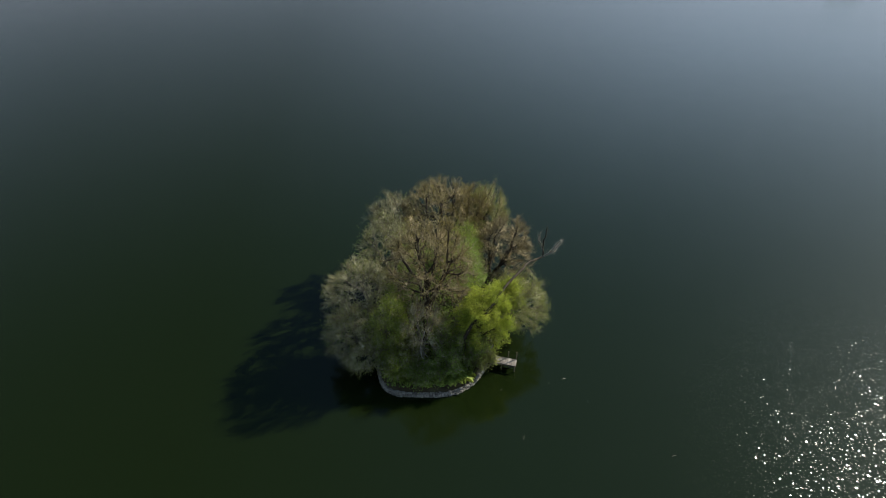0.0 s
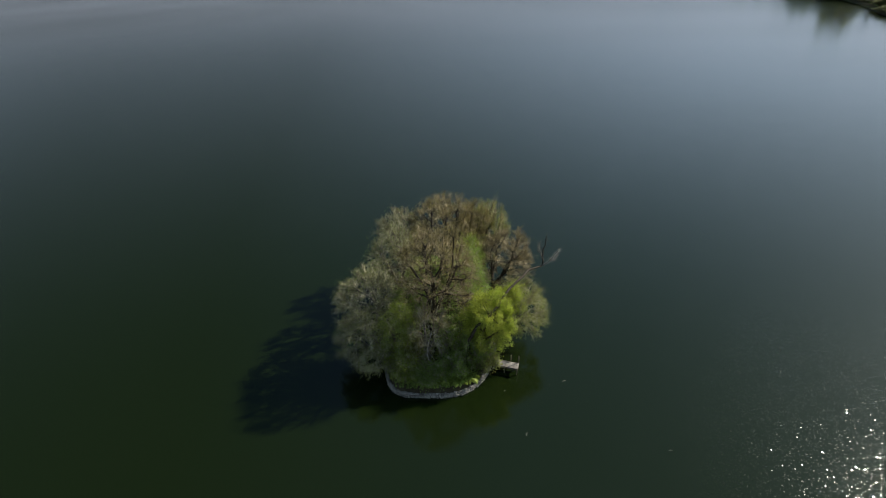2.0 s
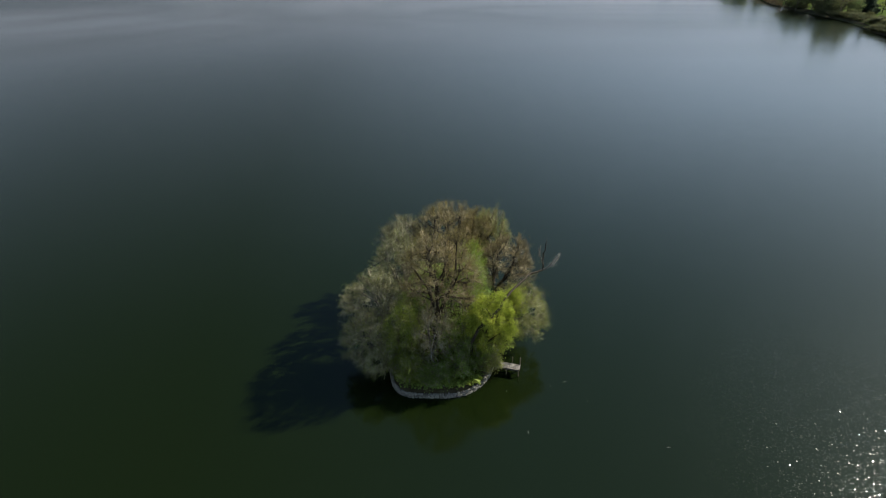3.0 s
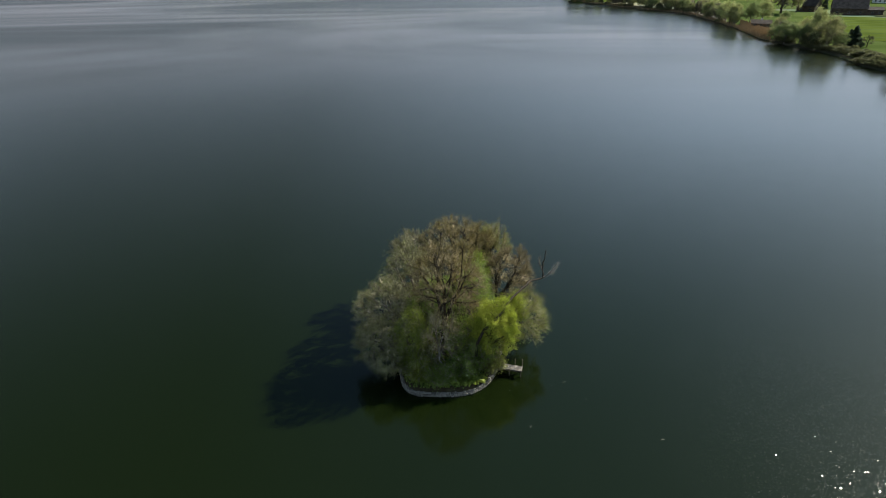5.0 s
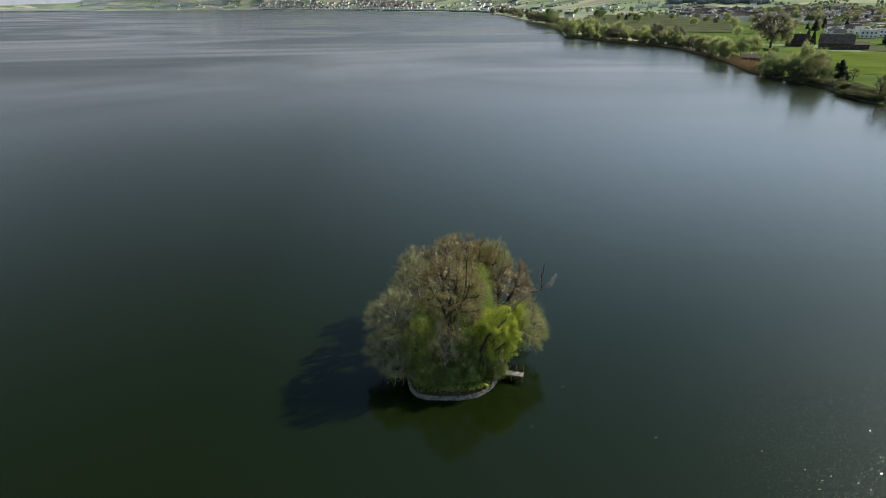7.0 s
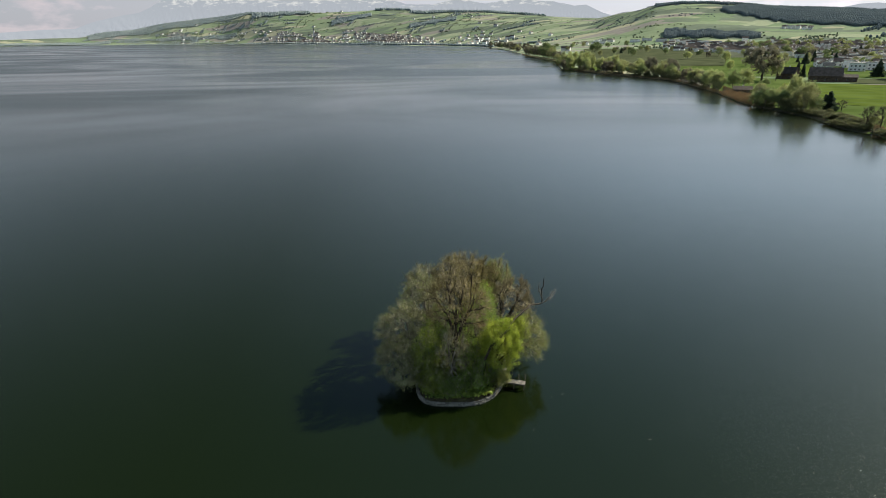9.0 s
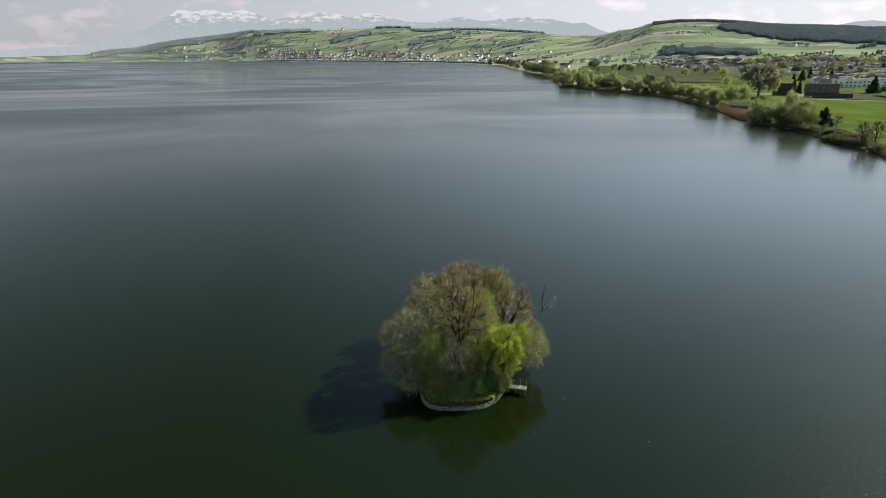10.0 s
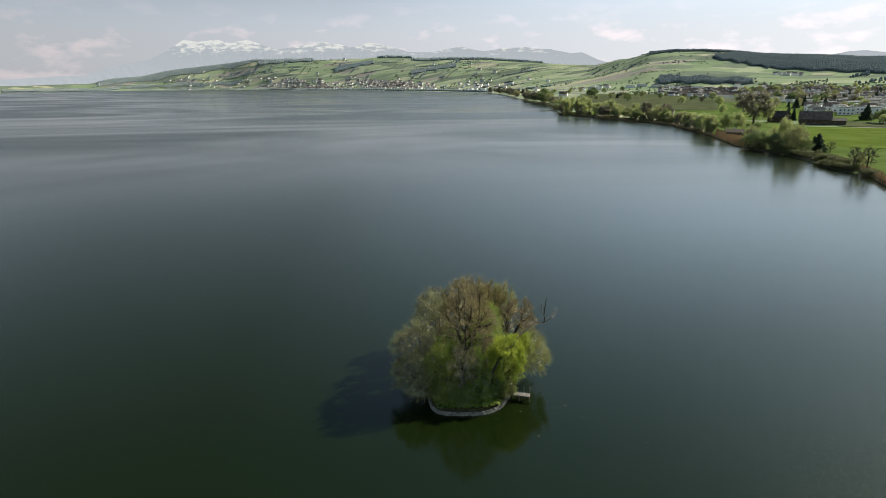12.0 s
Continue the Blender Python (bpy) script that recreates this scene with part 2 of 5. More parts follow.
def ground_material():
    m, n, l, p = material("fields", 0.95)
    p.inputs["Specular IOR Level"].default_value = 0.0
    tc = n.new("ShaderNodeTexCoord")
    mp = n.new("ShaderNodeMapping")
    mp.inputs["Rotation"].default_value = (0, 0, radians(24))
    mp.inputs["Scale"].default_value = (0.0070, 0.0160, 0.0)
    l.new(tc.outputs["Object"], mp.inputs["Vector"])
    v = n.new("ShaderNodeTexVoronoi")
    v.distance = "CHEBYCHEV"
    v.inputs["Scale"].default_value = 1.0
    v.inputs["Randomness"].default_value = 0.85
    l.new(mp.outputs["Vector"], v.inputs["Vector"])
    sep = n.new("ShaderNodeSeparateColor")
    l.new(v.outputs["Color"], sep.inputs["Color"])
    ramp = n.new("ShaderNodeValToRGB")
    cr = ramp.color_ramp
    cr.interpolation = "CONSTANT"
    # field colours are lightened and blued, with distance haze mixed into them
    cols = [(0.00, (0.236, 0.281, 0.175)), (0.18, (0.170, 0.198, 0.148)), (0.34, (0.306, 0.333, 0.226)), (0.48, (0.194, 0.249, 0.151)),
            (0.64, (0.274, 0.250, 0.224)), (0.74, (0.142, 0.167, 0.127)), (0.90, (0.366, 0.356, 0.248))]
    while len(cr.elements) < len(cols):
        cr.elements.new(0.5)
    for e, (pos, c) in zip(cr.elements, cols):
        e.position, e.color = pos, rgba(c)
    l.new(sep.outputs["Red"], ramp.inputs["Fac"])
    no = n.new("ShaderNodeTexNoise")
    no.inputs["Scale"].default_value, no.inputs["Detail"].default_value = 0.05, 8
    l.new(tc.outputs["Object"], no.inputs["Vector"])
    wave = n.new("ShaderNodeTexWave")
    wave.inputs["Scale"].default_value, wave.inputs["Distortion"].default_value = 0.045, 0.8
    mp2 = n.new("ShaderNodeMapping")
    mp2.inputs["Rotation"].default_value = (0, 0, radians(80))
    l.new(tc.outputs["Object"], mp2.inputs["Vector"])
    l.new(mp2.outputs["Vector"], wave.inputs["Vector"])
    mr = n.new("ShaderNodeMapRange")
    mr.inputs["To Min"].default_value, mr.inputs["To Max"].default_value = 0.75, 1.2
    l.new(no.outputs["Fac"], mr.inputs["Value"])
    mw = n.new("ShaderNodeMapRange")
    mw.inputs["From Min"].default_value, mw.inputs["From Max"].default_value = 0.0, 0.3
    mw.inputs["To Min"].default_value, mw.inputs["To Max"].default_value = 0.82, 1.0
    l.new(wave.outputs["Fac"], mw.inputs["Value"])
    mul = n.new("ShaderNodeMath")
    mul.operation = "MULTIPLY"
    l.new(mr.outputs["Result"], mul.inputs[0])
    l.new(mw.outputs["Result"], mul.inputs[1])
    hsv = n.new("ShaderNodeHueSaturation")
    l.new(mul.outputs[0], hsv.inputs["Value"])
    l.new(ramp.outputs["Color"], hsv.inputs["Color"])
    l.new(hsv.outputs["Color"], p.inputs["Base Color"])
    return m


M_WATER = water_material()
M_FIELDS = ground_material()
M_SOIL = speckled("island_soil", (0.045, 0.035, 0.022), (0.085, 0.075, 0.04), 1.2, 0.95, 0, 0.05)
M_STONE = speckled("wall_stone", (0.11, 0.098, 0.08), (0.34, 0.31, 0.27), 5.0, 0.85, 0.9, 0.02)
M_PLANK = speckled("weathered_planks", (0.17, 0.15, 0.135), (0.33, 0.30, 0.275), 4.0, 0.8, 0.3, 0.004)
M_POST = speckled("dark_wood", (0.08, 0.065, 0.05), (0.16, 0.13, 0.10), 4.0, 0.8, 0.2, 0.004)
M_BARK = speckled("grey_bark", (0.12, 0.10, 0.08), (0.27, 0.24, 0.20), 3.0, 0.9, 0.15, 0.02)
M_BARK_DARK = speckled("dark_bark", (0.03, 0.025, 0.02), (0.075, 0.062, 0.05), 3.0, 0.9, 0.15, 0.02)
M_DEADWOOD = speckled("bleached_deadwood", (0.16, 0.14, 0.12), (0.42, 0.38, 0.33), 2.0, 0.85, 0.1, 0.01)
M_TWIG_GREY = speckled("grey_twigs", (0.175, 0.158, 0.09), (0.52, 0.48, 0.315), 0.8, 0.85, 0.1, 0, 3, 0.9)
M_TWIG_BROWN = speckled("brown_twigs", (0.17, 0.138, 0.074), (0.50, 0.41, 0.255), 0.8, 0.85, 0.1, 0, 3, 0.8)
M_LEAF_OLIVE = leafy("olive_buds", (0.195, 0.215, 0.056), (0.32, 0.34, 0.10))
M_LEAF_BROWN = leafy("brown_buds", (0.215, 0.178, 0.05), (0.34, 0.285, 0.085))
M_LEAF_LIME = leafy("lime_leaves", (0.285, 0.345, 0.046), (0.43, 0.475, 0.08))
M_LEAF_GREEN = leafy("green_leaves", (0.19, 0.275, 0.055), (0.30, 0.40, 0.09))
M_LEAF_DARK = leafy("dark_leaves", (0.12, 0.16, 0.065), (0.19, 0.24, 0.095))
M_LEAF_SPRING = leafy("spring_leaves", (0.25, 0.315, 0.055), (0.37, 0.43, 0.09))
M_CONIFER = leafy("conifer_needles", (0.04, 0.06, 0.04), (0.07, 0.095, 0.06))
# both woods are paled and blued: distance haze put into their colour
M_HAZED_FAR_WOODS = speckled("hazed_far_woods", (0.20, 0.235, 0.24), (0.26, 0.29, 0.28), 0.012, 0.9, 0, 0, 4, 0.2)
M_HAZED_WOODS = speckled("hazed_woods_foliage", (0.115, 0.14, 0.15), (0.145, 0.17, 0.172), 0.015, 0.9, 0, 0, 4, 0.15)
M_REED = speckled("dry_reeds", (0.32, 0.22, 0.12), (0.48, 0.36, 0.21), 0.4, 0.9, 0, 0, 3, 0.5)
M_PLASTER = speckled("plaster", (0.64, 0.62, 0.59), (0.80, 0.79, 0.77), 0.4, 0.85, 0.45)
M_ROOF = speckled("roof_tiles", (0.085, 0.066, 0.057), (0.15, 0.117, 0.10), 0.5, 0.85, 0.6)
M_ROOF_GREY = speckled("grey_roof", (0.11, 0.108, 0.107), (0.19, 0.187, 0.183), 0.5, 0.8, 0.5)
M_ROOF_DARK = speckled("old_dark_tiles", (0.055, 0.045, 0.04), (0.095, 0.078, 0.07), 0.5, 0.85, 0.3)
M_BARNWOOD = speckled("barn_boards", (0.05, 0.036, 0.027), (0.10, 0.075, 0.055), 0.6, 0.85, 0.2)
M_PANE = speckled("dark_panes", (0.03, 0.035, 0.04), (0.05, 0.055, 0.06), 1.0, 0.15)

# ---------------------------------------------------------------- mesh helpers


def arrays_mesh(name, verts, faces, mat, smooth=False):
    me = bpy.data.meshes.new(name)
    me.from_pydata(verts, [], faces)
    me.materials.append(mat)
    if smooth:
        me.polygons.foreach_set("use_smooth", [True] * len(me.polygons))
    me.update()
    return me


def quick_mesh(name, verts, tris, mat, smooth=False):
    """verts (n,3) and triangles (m,3) as arrays, without Python lists."""
    me = bpy.data.meshes.new(name)
    verts = np.asarray(verts, dtype=np.float32)
    tris = np.asarray(tris, dtype=np.int32)
    me.vertices.add(len(verts))
    me.vertices.foreach_set("co", verts.ravel())
    me.loops.add(tris.size)
    me.loops.foreach_set("vertex_index", tris.ravel())
    me.polygons.add(len(tris))
    me.polygons.foreach_set("loop_start", np.arange(0, tris.size, 3, dtype=np.int32))
    me.polygons.foreach_set("use_smooth", np.full(len(tris), smooth))
    me.materials.append(mat)
    me.update(calc_edges=True)
    return me


def mesh_part(name, me, parent, label=""):
    ob = new(name, me)
    ob.parent = parent
    if label:
        tagged(ob, label)
    return ob


def part(name, bm, mat, parent, label=""):
    me = bpy.data.meshes.new(name)
    bm.to_mesh(me)
    bm.free()
    me.materials.append(mat)
    return mesh_part(name, me, parent, label)


def box_bm(x0, y0, z0, x1, y1, z1, bevel=0.0):
    bm = bmesh.new()
    bmesh.ops.create_cube(bm, size=1.0)
    bmesh.ops.scale(bm, vec=(x1 - x0, y1 - y0, z1 - z0), verts=bm.verts)
    bmesh.ops.translate(bm, vec=((x0 + x1) / 2, (y0 + y1) / 2, (z0 + z1) / 2), verts=bm.verts)
    if bevel:
        bmesh.ops.bevel(bm, geom=bm.edges[:], offset=bevel, segments=1, affect="EDGES")
    return bm


def perp(d):
    """Two unit vectors square to each row of d."""
    ref = np.where(np.abs(d[:, 2:3]) < 0.9, np.array([[0.0, 0.0, 1.0]]), np.array([[1.0, 0.0, 0.0]]))
    a = np.cross(d, ref)
    a /= np.linalg.norm(a, axis=1, keepdims=True) + 1e-9
    return a, np.cross(d, a)


def spikes(p, q, r):
    """Thin three-sided twigs from p to q, r thick at the foot, running to a point."""
    n = len(p)
    d = q - p
    d = d / (np.linalg.norm(d, axis=1, keepdims=True) + 1e-9)
    a, b = perp(d)
    ring = [p + r[:, None] * (math.cos(t) * a + math.sin(t) * b) for t in (0, 2.094, 4.189)]
    verts = np.concatenate(ring + [q])
    i = np.arange(n)
    tris = np.concatenate([np.stack([i + k * n, i + ((k + 1) % 3) * n, i + 3 * n], 1) for k in range(3)])
    return verts, tris


def tubes(p, q, rp, rq, sides=5):
    """Straight tapered pieces from p to q."""
    n = len(p)
    d = q - p
    d = d / (np.linalg.norm(d, axis=1, keepdims=True) + 1e-9)
    a, b = perp(d)
    vs = []
    for base, r in ((p - d * rp[:, None] * 0.3, rp), (q + d * rq[:, None] * 0.3, rq)):
        for k in range(sides):
            t = 2 * math.pi * k / sides
            vs.append(base + r[:, None] * (math.cos(t) * a + math.sin(t) * b))
    i = np.arange(n)
    tris = []
    for k in range(sides):
        k2 = (k + 1) % sides
        tris += [np.stack([i + k * n, i + k2 * n, i + (sides + k2) * n], 1), np.stack([i + k * n, i + (sides + k2) * n, i + (sides + k) * n], 1)]
    return np.concatenate(vs), np.concatenate(tris)


def leaves(c, size, rng):
    """Small kite-shaped leaves about the points c, folded a little along their middle."""
    n = len(c)
    d = rng.normal(size=(n, 3))
    d[:, 2] = np.abs(d[:, 2]) * 0.6
    d /= np.linalg.norm(d, axis=1, keepdims=True)
    a, b = perp(d)
    t = rng.uniform(0, 6.283, n)[:, None]
    u = np.cos(t) * a + np.sin(t) * b
    w = np.cross(d, u)
    s = (size * rng.uniform(0.6, 1.3, n))[:, None]
    verts = np.concatenate([c, c + u * s * 0.55 + w * s * 0.38 + d * s * 0.12, c + u * s, c + u * s * 0.55 - w * s * 0.38 + d * s * 0.12])
    i = np.arange(n)
    return verts, np.concatenate([np.stack([i, i + n, i + 2 * n], 1), np.stack([i, i + 2 * n, i + 3 * n], 1)])


# ---------------------------------------------------------------- trees


def skeleton(rng, base, crown, radii, targets, trunk_to, wander=0.25, hollow=0.25):
    """A trunk whose limbs fork again and again towards points under the skin of an uneven dome: nodes, parents, and which are tips."""
    base, crown, radii, trunk_to = (np.array(v, float) for v in (base, crown, radii, trunk_to))
    fork = base + (trunk_to - base) * 0.62
    nodes, parent = [base], [-1]
    steps = max(4, int(np.linalg.norm(fork - base) / 0.6))
    for k in range(1, steps + 1):
        f = k / steps
        nodes.append(base + (fork - base) * f + rng.normal(0, 0.06, 3) * (f < 1))
        parent.append(len(nodes) - 2)
    aim = rng.normal(size=(targets * 2, 3))
    aim /= np.linalg.norm(aim, axis=1, keepdims=True)
    aim = aim[aim[:, 2] > rng.uniform(-1.0, -0.1, len(aim))][:targets]
    lump = 1.0 + 0.13 * np.sin(aim[:, 0] * 5 + base[0]) * np.cos(aim[:, 1] * 4 + base[1] * 2) + 0.09 * np.sin(aim[:, 2] * 9 + base[1])
    depth = np.where(rng.uniform(0, 1, len(aim)) < 0.62, rng.uniform(0.84, 1.0, len(aim)), hollow + (0.9 - hollow) * rng.uniform(0, 1, len(aim)) ** 0.5)
    aim = crown + aim * radii * (depth * lump)[:, None]
    aim[:, 2] = np.maximum(aim[:, 2], 0.4)
    tip = []

    def run(a, q, pieces, bend):
        p = nodes[a]
        for k in range(1, pieces + 1):
            f = k / pieces
            nodes.append(p + (q - p) * f + bend * math.sin(f * math.pi) + rng.normal(0, 0.025, 3) * (k < pieces))
            parent.append(a)
            a = len(nodes) - 1
        return a

    def grow(a, goals, level):
        p = nodes[a]
        if len(goals) == 1 or level > 13:
            g = goals[0]
            ln = float(np.linalg.norm(g - p))
            tip.append(run(a, g, max(2, int(ln / 0.4)), rng.normal(0, 0.07, 3) * ln - np.array([0, 0, 0.05 * ln])))
            return
        k = min(len(goals), (4 if level == 0 else 3 if level == 1 else 2))
        way = goals - p
        way = way / (np.linalg.norm(way, axis=1, keepdims=True) + 1e-6)
        seeds = way[rng.choice(len(goals), k, replace=False)]
        for _ in range(4):
            own = np.argmax(way @ seeds.T, axis=1)
            for c in range(k):
                if np.any(own == c):
                    seeds[c] = way[own == c].mean(0)
        for c in range(k):
            mine = goals[own == c]
            if not len(mine):
                continue
            mid = mine.mean(0)
            ln = float(np.linalg.norm(mid - p))
            share = 0.40 if level < 2 else 0.36
            if len(mine) == 1:
                grow(a, mine, level + 1)
                continue
            q = p + (mid - p) * share + rng.normal(0, wander * 0.16, 3) * ln * share + np.array([0, 0, 0.07 * ln if level < 3 else 0.0])
            b = run(a, q, max(1, int(ln * share / 0.45)), rng.normal(0, wander * 0.12, 3) * ln * share)
            grow(b, mine, level + 1)

    grow(len(nodes) - 1, aim, 0)
    return np.array(nodes), np.array(parent), np.array(tip)


def tree_arrays(seed, base, crown, radii, targets, trunk_to, trunk_r, twigs, twig_len, wander=0.3, droop=0.0, hollow=0.25, twig_r=0.018):
    rng = np.random.default_rng(seed)
    nodes, parent, tip = skeleton(rng, base, crown, radii, targets, trunk_to, wander, hollow)
    load = np.zeros(len(nodes))
    load[tip] = 1
    for i in range(len(nodes) - 1, 0, -1):
        load[parent[i]] += load[i]
    rad = np.maximum(twig_r * 1.15, 1.05 * trunk_r * (load / load[0]) ** 0.47)
    k = np.arange(1, len(nodes))
    p, q = nodes[parent[k]], nodes[k]
    rp, rq = np.minimum(rad[parent[k]], rad[k] * 1.35), rad[k]
    big = rad[k] > 0.045
    limb = tubes(p[big], q[big], rp[big], rq[big], 6)
    thin = tubes(p[~big], q[~big], rp[~big], rq[~big], 3)
    # fine twigs along the outer branches
    outer = np.where((rad < max(0.05, 1.8 * twig_r)) & (np.arange(len(nodes)) > 4))[0]
    ends = np.concatenate([tip, parent[tip], parent[parent[tip]]])
    pick = np.where(rng.uniform(0, 1, twigs) < 0.4, rng.choice(ends, twigs), rng.choice(outer, twigs))
    pick = np.maximum(pick, 1)
    way = nodes[pick] - nodes[parent[pick]]
    way /= np.linalg.norm(way, axis=1, keepdims=True) + 1e-9
    out = nodes[pick] - np.array(crown)
    out /= np.linalg.norm(out, axis=1, keepdims=True) + 1e-9
    d = way * 0.6 + out * 0.6 + rng.normal(0, 0.48, (twigs, 3)) + np.array([0, 0, 0.18 - droop])
    d /= np.linalg.norm(d, axis=1, keepdims=True)
    ln = twig_len * rng.uniform(0.25, 0.95, twigs)
    p0 = nodes[pick] + way * rng.uniform(-0.45, 0.1, twigs)[:, None]
    p1 = p0 + d * ln[:, None]
    d2 = d + rng.normal(0, 0.4, (twigs, 3)) + np.array([0, 0, 0.2 - droop])
    d2 /= np.linalg.norm(d2, axis=1, keepdims=True)
    m0 = p0 + (p1 - p0) * rng.uniform(0.3, 0.7, twigs)[:, None]
    m1 = m0 + d2 * (ln * 0.6)[:, None]
    sp = spikes(np.concatenate([p0, m0]), np.concatenate([p1, m1]), np.concatenate([np.full(twigs, twig_r), np.full(twigs, twig_r * 0.75)]))
    limb = (np.concatenate([limb[0], thin[0]]), np.concatenate([limb[1], thin[1] + len(limb[0])]))
    ends = np.concatenate([p1, m1, (p0 + p1) / 2])
    return limb, sp, ends, rng


def tree(name, label, seed, base, crown, radii, trunk_to, trunk_r, targets, twigs, twig_len, n_leaves, leaf_size,
         bark, twig_mat, leaf_mat, category="tree", group="", wander=0.3, droop=0.0, spread=0.15, hollow=0.25, twig_r=0.018):
    thing = tagged(new(name), label, category, group)
    thing.location = base
    off = np.array(base, float)
    limb, tw, ends, rng = tree_arrays(seed, (0, 0, -0.3), np.array(crown) - off, radii, targets, np.array(trunk_to) - off, trunk_r, twigs, twig_len, wander, droop, hollow, twig_r)
    mesh_part("trunk", quick_mesh("trunk", limb[0], limb[1], bark, True), thing, "trunk and limbs with rough bark")
    mesh_part("crown", quick_mesh("crown", tw[0], tw[1], twig_mat), thing, "crown of fine bare twigs")
    if n_leaves:
        c = ends[rng.integers(0, len(ends), n_leaves)] + rng.normal(0, spread, (n_leaves, 3))
        c[:, 2] = np.maximum(c[:, 2], 0.25 - off[2])
        v, t = leaves(c, leaf_size, rng)
        mesh_part("foliage", quick_mesh("foliage", v, t, leaf_mat), thing, "young leaves and buds")
    return thing

# ---------------------------------------------------------------- the land round the lake


SHORE_AZ = [-180, -120, -90, -60, -45, -37, -29, -20, -15.4, -10.3, -6.1, -0.8, 4.1, 5.7, 7.4, 8.9, 10.2, 10.6, 14.1, 17.1, 20.0, 22.5, 24.2, 26.1, 28.6, 31.4, 33.0, 34.4, 35.8, 36.5, 37.3, 50, 90, 140, 180]
SHORE_D = [1500, 1900, 2400, 3400, 4100, 4200, 4080, 3820, 3480, 3050, 2590, 2158, 1870, 1502, 1085, 975, 887, 665, 608, 562, 530, 464, 420, 366, 340, 317, 292, 281, 279, 266, 250, 210, 260, 600, 1500]
# foot and crest of the hills: azimuth, distance and height of the crest
CREST_AZ = [-180, -90, -60, -45, -37, -31, -29.3, -27, -24.9, -22.6, -20, -17.8, -15.3, -12, -9, -6, -2.3, 0.4, 3, 5.8, 8.4, 11, 13.6, 15.5, 17, 18.4, 20.7, 23, 25.2, 27.4, 29.5, 31.4, 33.3, 34.3, 36, 45, 90, 180]
CREST_D = [2600, 3400, 4300, 4550, 4550, 4550, 4530, 4500, 4460, 4430, 4400, 4340, 4290, 4220, 4160, 4100, 3980, 3890, 3800, 3590, 3360, 3100, 2830, 2600, 2450, 2340, 2310, 2340, 2360, 2390, 2420, 2440, 2460, 2470, 2490, 2500, 2400, 2600]
CREST_Z = [90, 90, 60, 34, 36, 46, 72, 89, 120, 143, 165, 188, 190, 187, 190, 198, 184, 183, 176, 152, 132, 112, 100, 112, 117, 127, 131, 130, 125, 116, 110, 108, 102, 98, 96, 96, 90, 90]


FOOT_AZ, FOOT_D = [-180, -60, -37, -20, -10, 0, 5, 10, 14, 18, 24, 37, 60, 180], [1700, 3600, 4250, 3950, 3250, 2500, 2150, 1750, 1550, 1500, 1500, 1550, 1500, 1700]


def land_height(x, y):
    dx, dy = np.asarray(x, float) - HUB[0], np.asarray(y, float) - HUB[1]
    az, d = np.degrees(np.arctan2(dx, dy)), np.hypot(dx, dy)
    s, cd, cz = np.interp(az, SHORE_AZ, SHORE_D), np.interp(az, CREST_AZ, CREST_D), np.interp(az, CREST_AZ, CREST_Z)
    foot = np.interp(az, FOOT_AZ, FOOT_D)
    u = d - s
    low = 0.7 + np.clip(u, 0, None) * 0.009
    f = np.clip((d - foot) / np.maximum(cd - foot, 1), 0, 1)
    rise = f * f * (3 - 2 * f) * 0.55 + f * 0.45
    z = np.where(d < cd, low + np.clip(cz - low, 0, None) * rise, cz - (d - cd) * 0.10)
    swell = 5.0 * np.sin(x * 0.0071 + 1.3) * np.cos(y * 0.0058) + 3.0 * np.sin(x * 0.013 + y * 0.011)
    z = z + swell * np.clip((d - foot + 300) / 900, 0, 1) * np.clip((cd - d) / 500, 0.25, 1)
    return np.where(u < 0, np.maximum(-4.0, 0.7 + u * 0.22), z)


def place(az, d):
    """Ground point at that azimuth (degrees) and distance (metres) from the hub."""
    x, y = HUB[0] + d * math.sin(radians(az)), HUB[1] + d * math.cos(radians(az))
    return x, y, float(land_height(x, y))


def build_ground():
    az = np.concatenate([np.arange(-180, -48, 4.0), np.arange(-48, 48, 0.3), np.arange(48, 180, 4.0)])
    r = np.concatenate([[0.0, 60, 120, 170], np.geomspace(200, 4760, 190)])
    A, R = np.meshgrid(np.radians(az), r, indexing="ij")
    X, Y = HUB[0] + R * np.sin(A), HUB[1] + R * np.cos(A)
    Z = land_height(X, Y)
    na, nr = A.shape
    idx = np.arange(na * nr).reshape(na, nr)
    nxt = np.roll(idx, -1, axis=0)
    a, b, c, d = idx[:, :-1].ravel(), idx[:, 1:].ravel(), nxt[:, 1:].ravel(), nxt[:, :-1].ravel()
    tris = np.concatenate([np.stack([a, c, b], 1), np.stack([a, d, c], 1)])
    me = quick_mesh("ground", np.stack([X.ravel(), Y.ravel(), Z.ravel()], 1), tris, M_FIELDS, True)
    tagged(new("ground", me), "green meadows and fields rising to hills round the lake", "ground", kind="structure")


build_ground()


def build_water():
    bm = bmesh.new()
    bmesh.ops.create_circle(bm, cap_ends=True, segments=96, radius=4700)
    me = bpy.data.meshes.new("water")
    bm.to_mesh(me)
    bm.free()
    me.materials.append(M_WATER)
    ob = new("water", me)
    ob.location = (HUB[0], HUB[1], 0)
    tagged(ob, "dark green lake water with faint ripples", "water", kind="structure")


build_water()


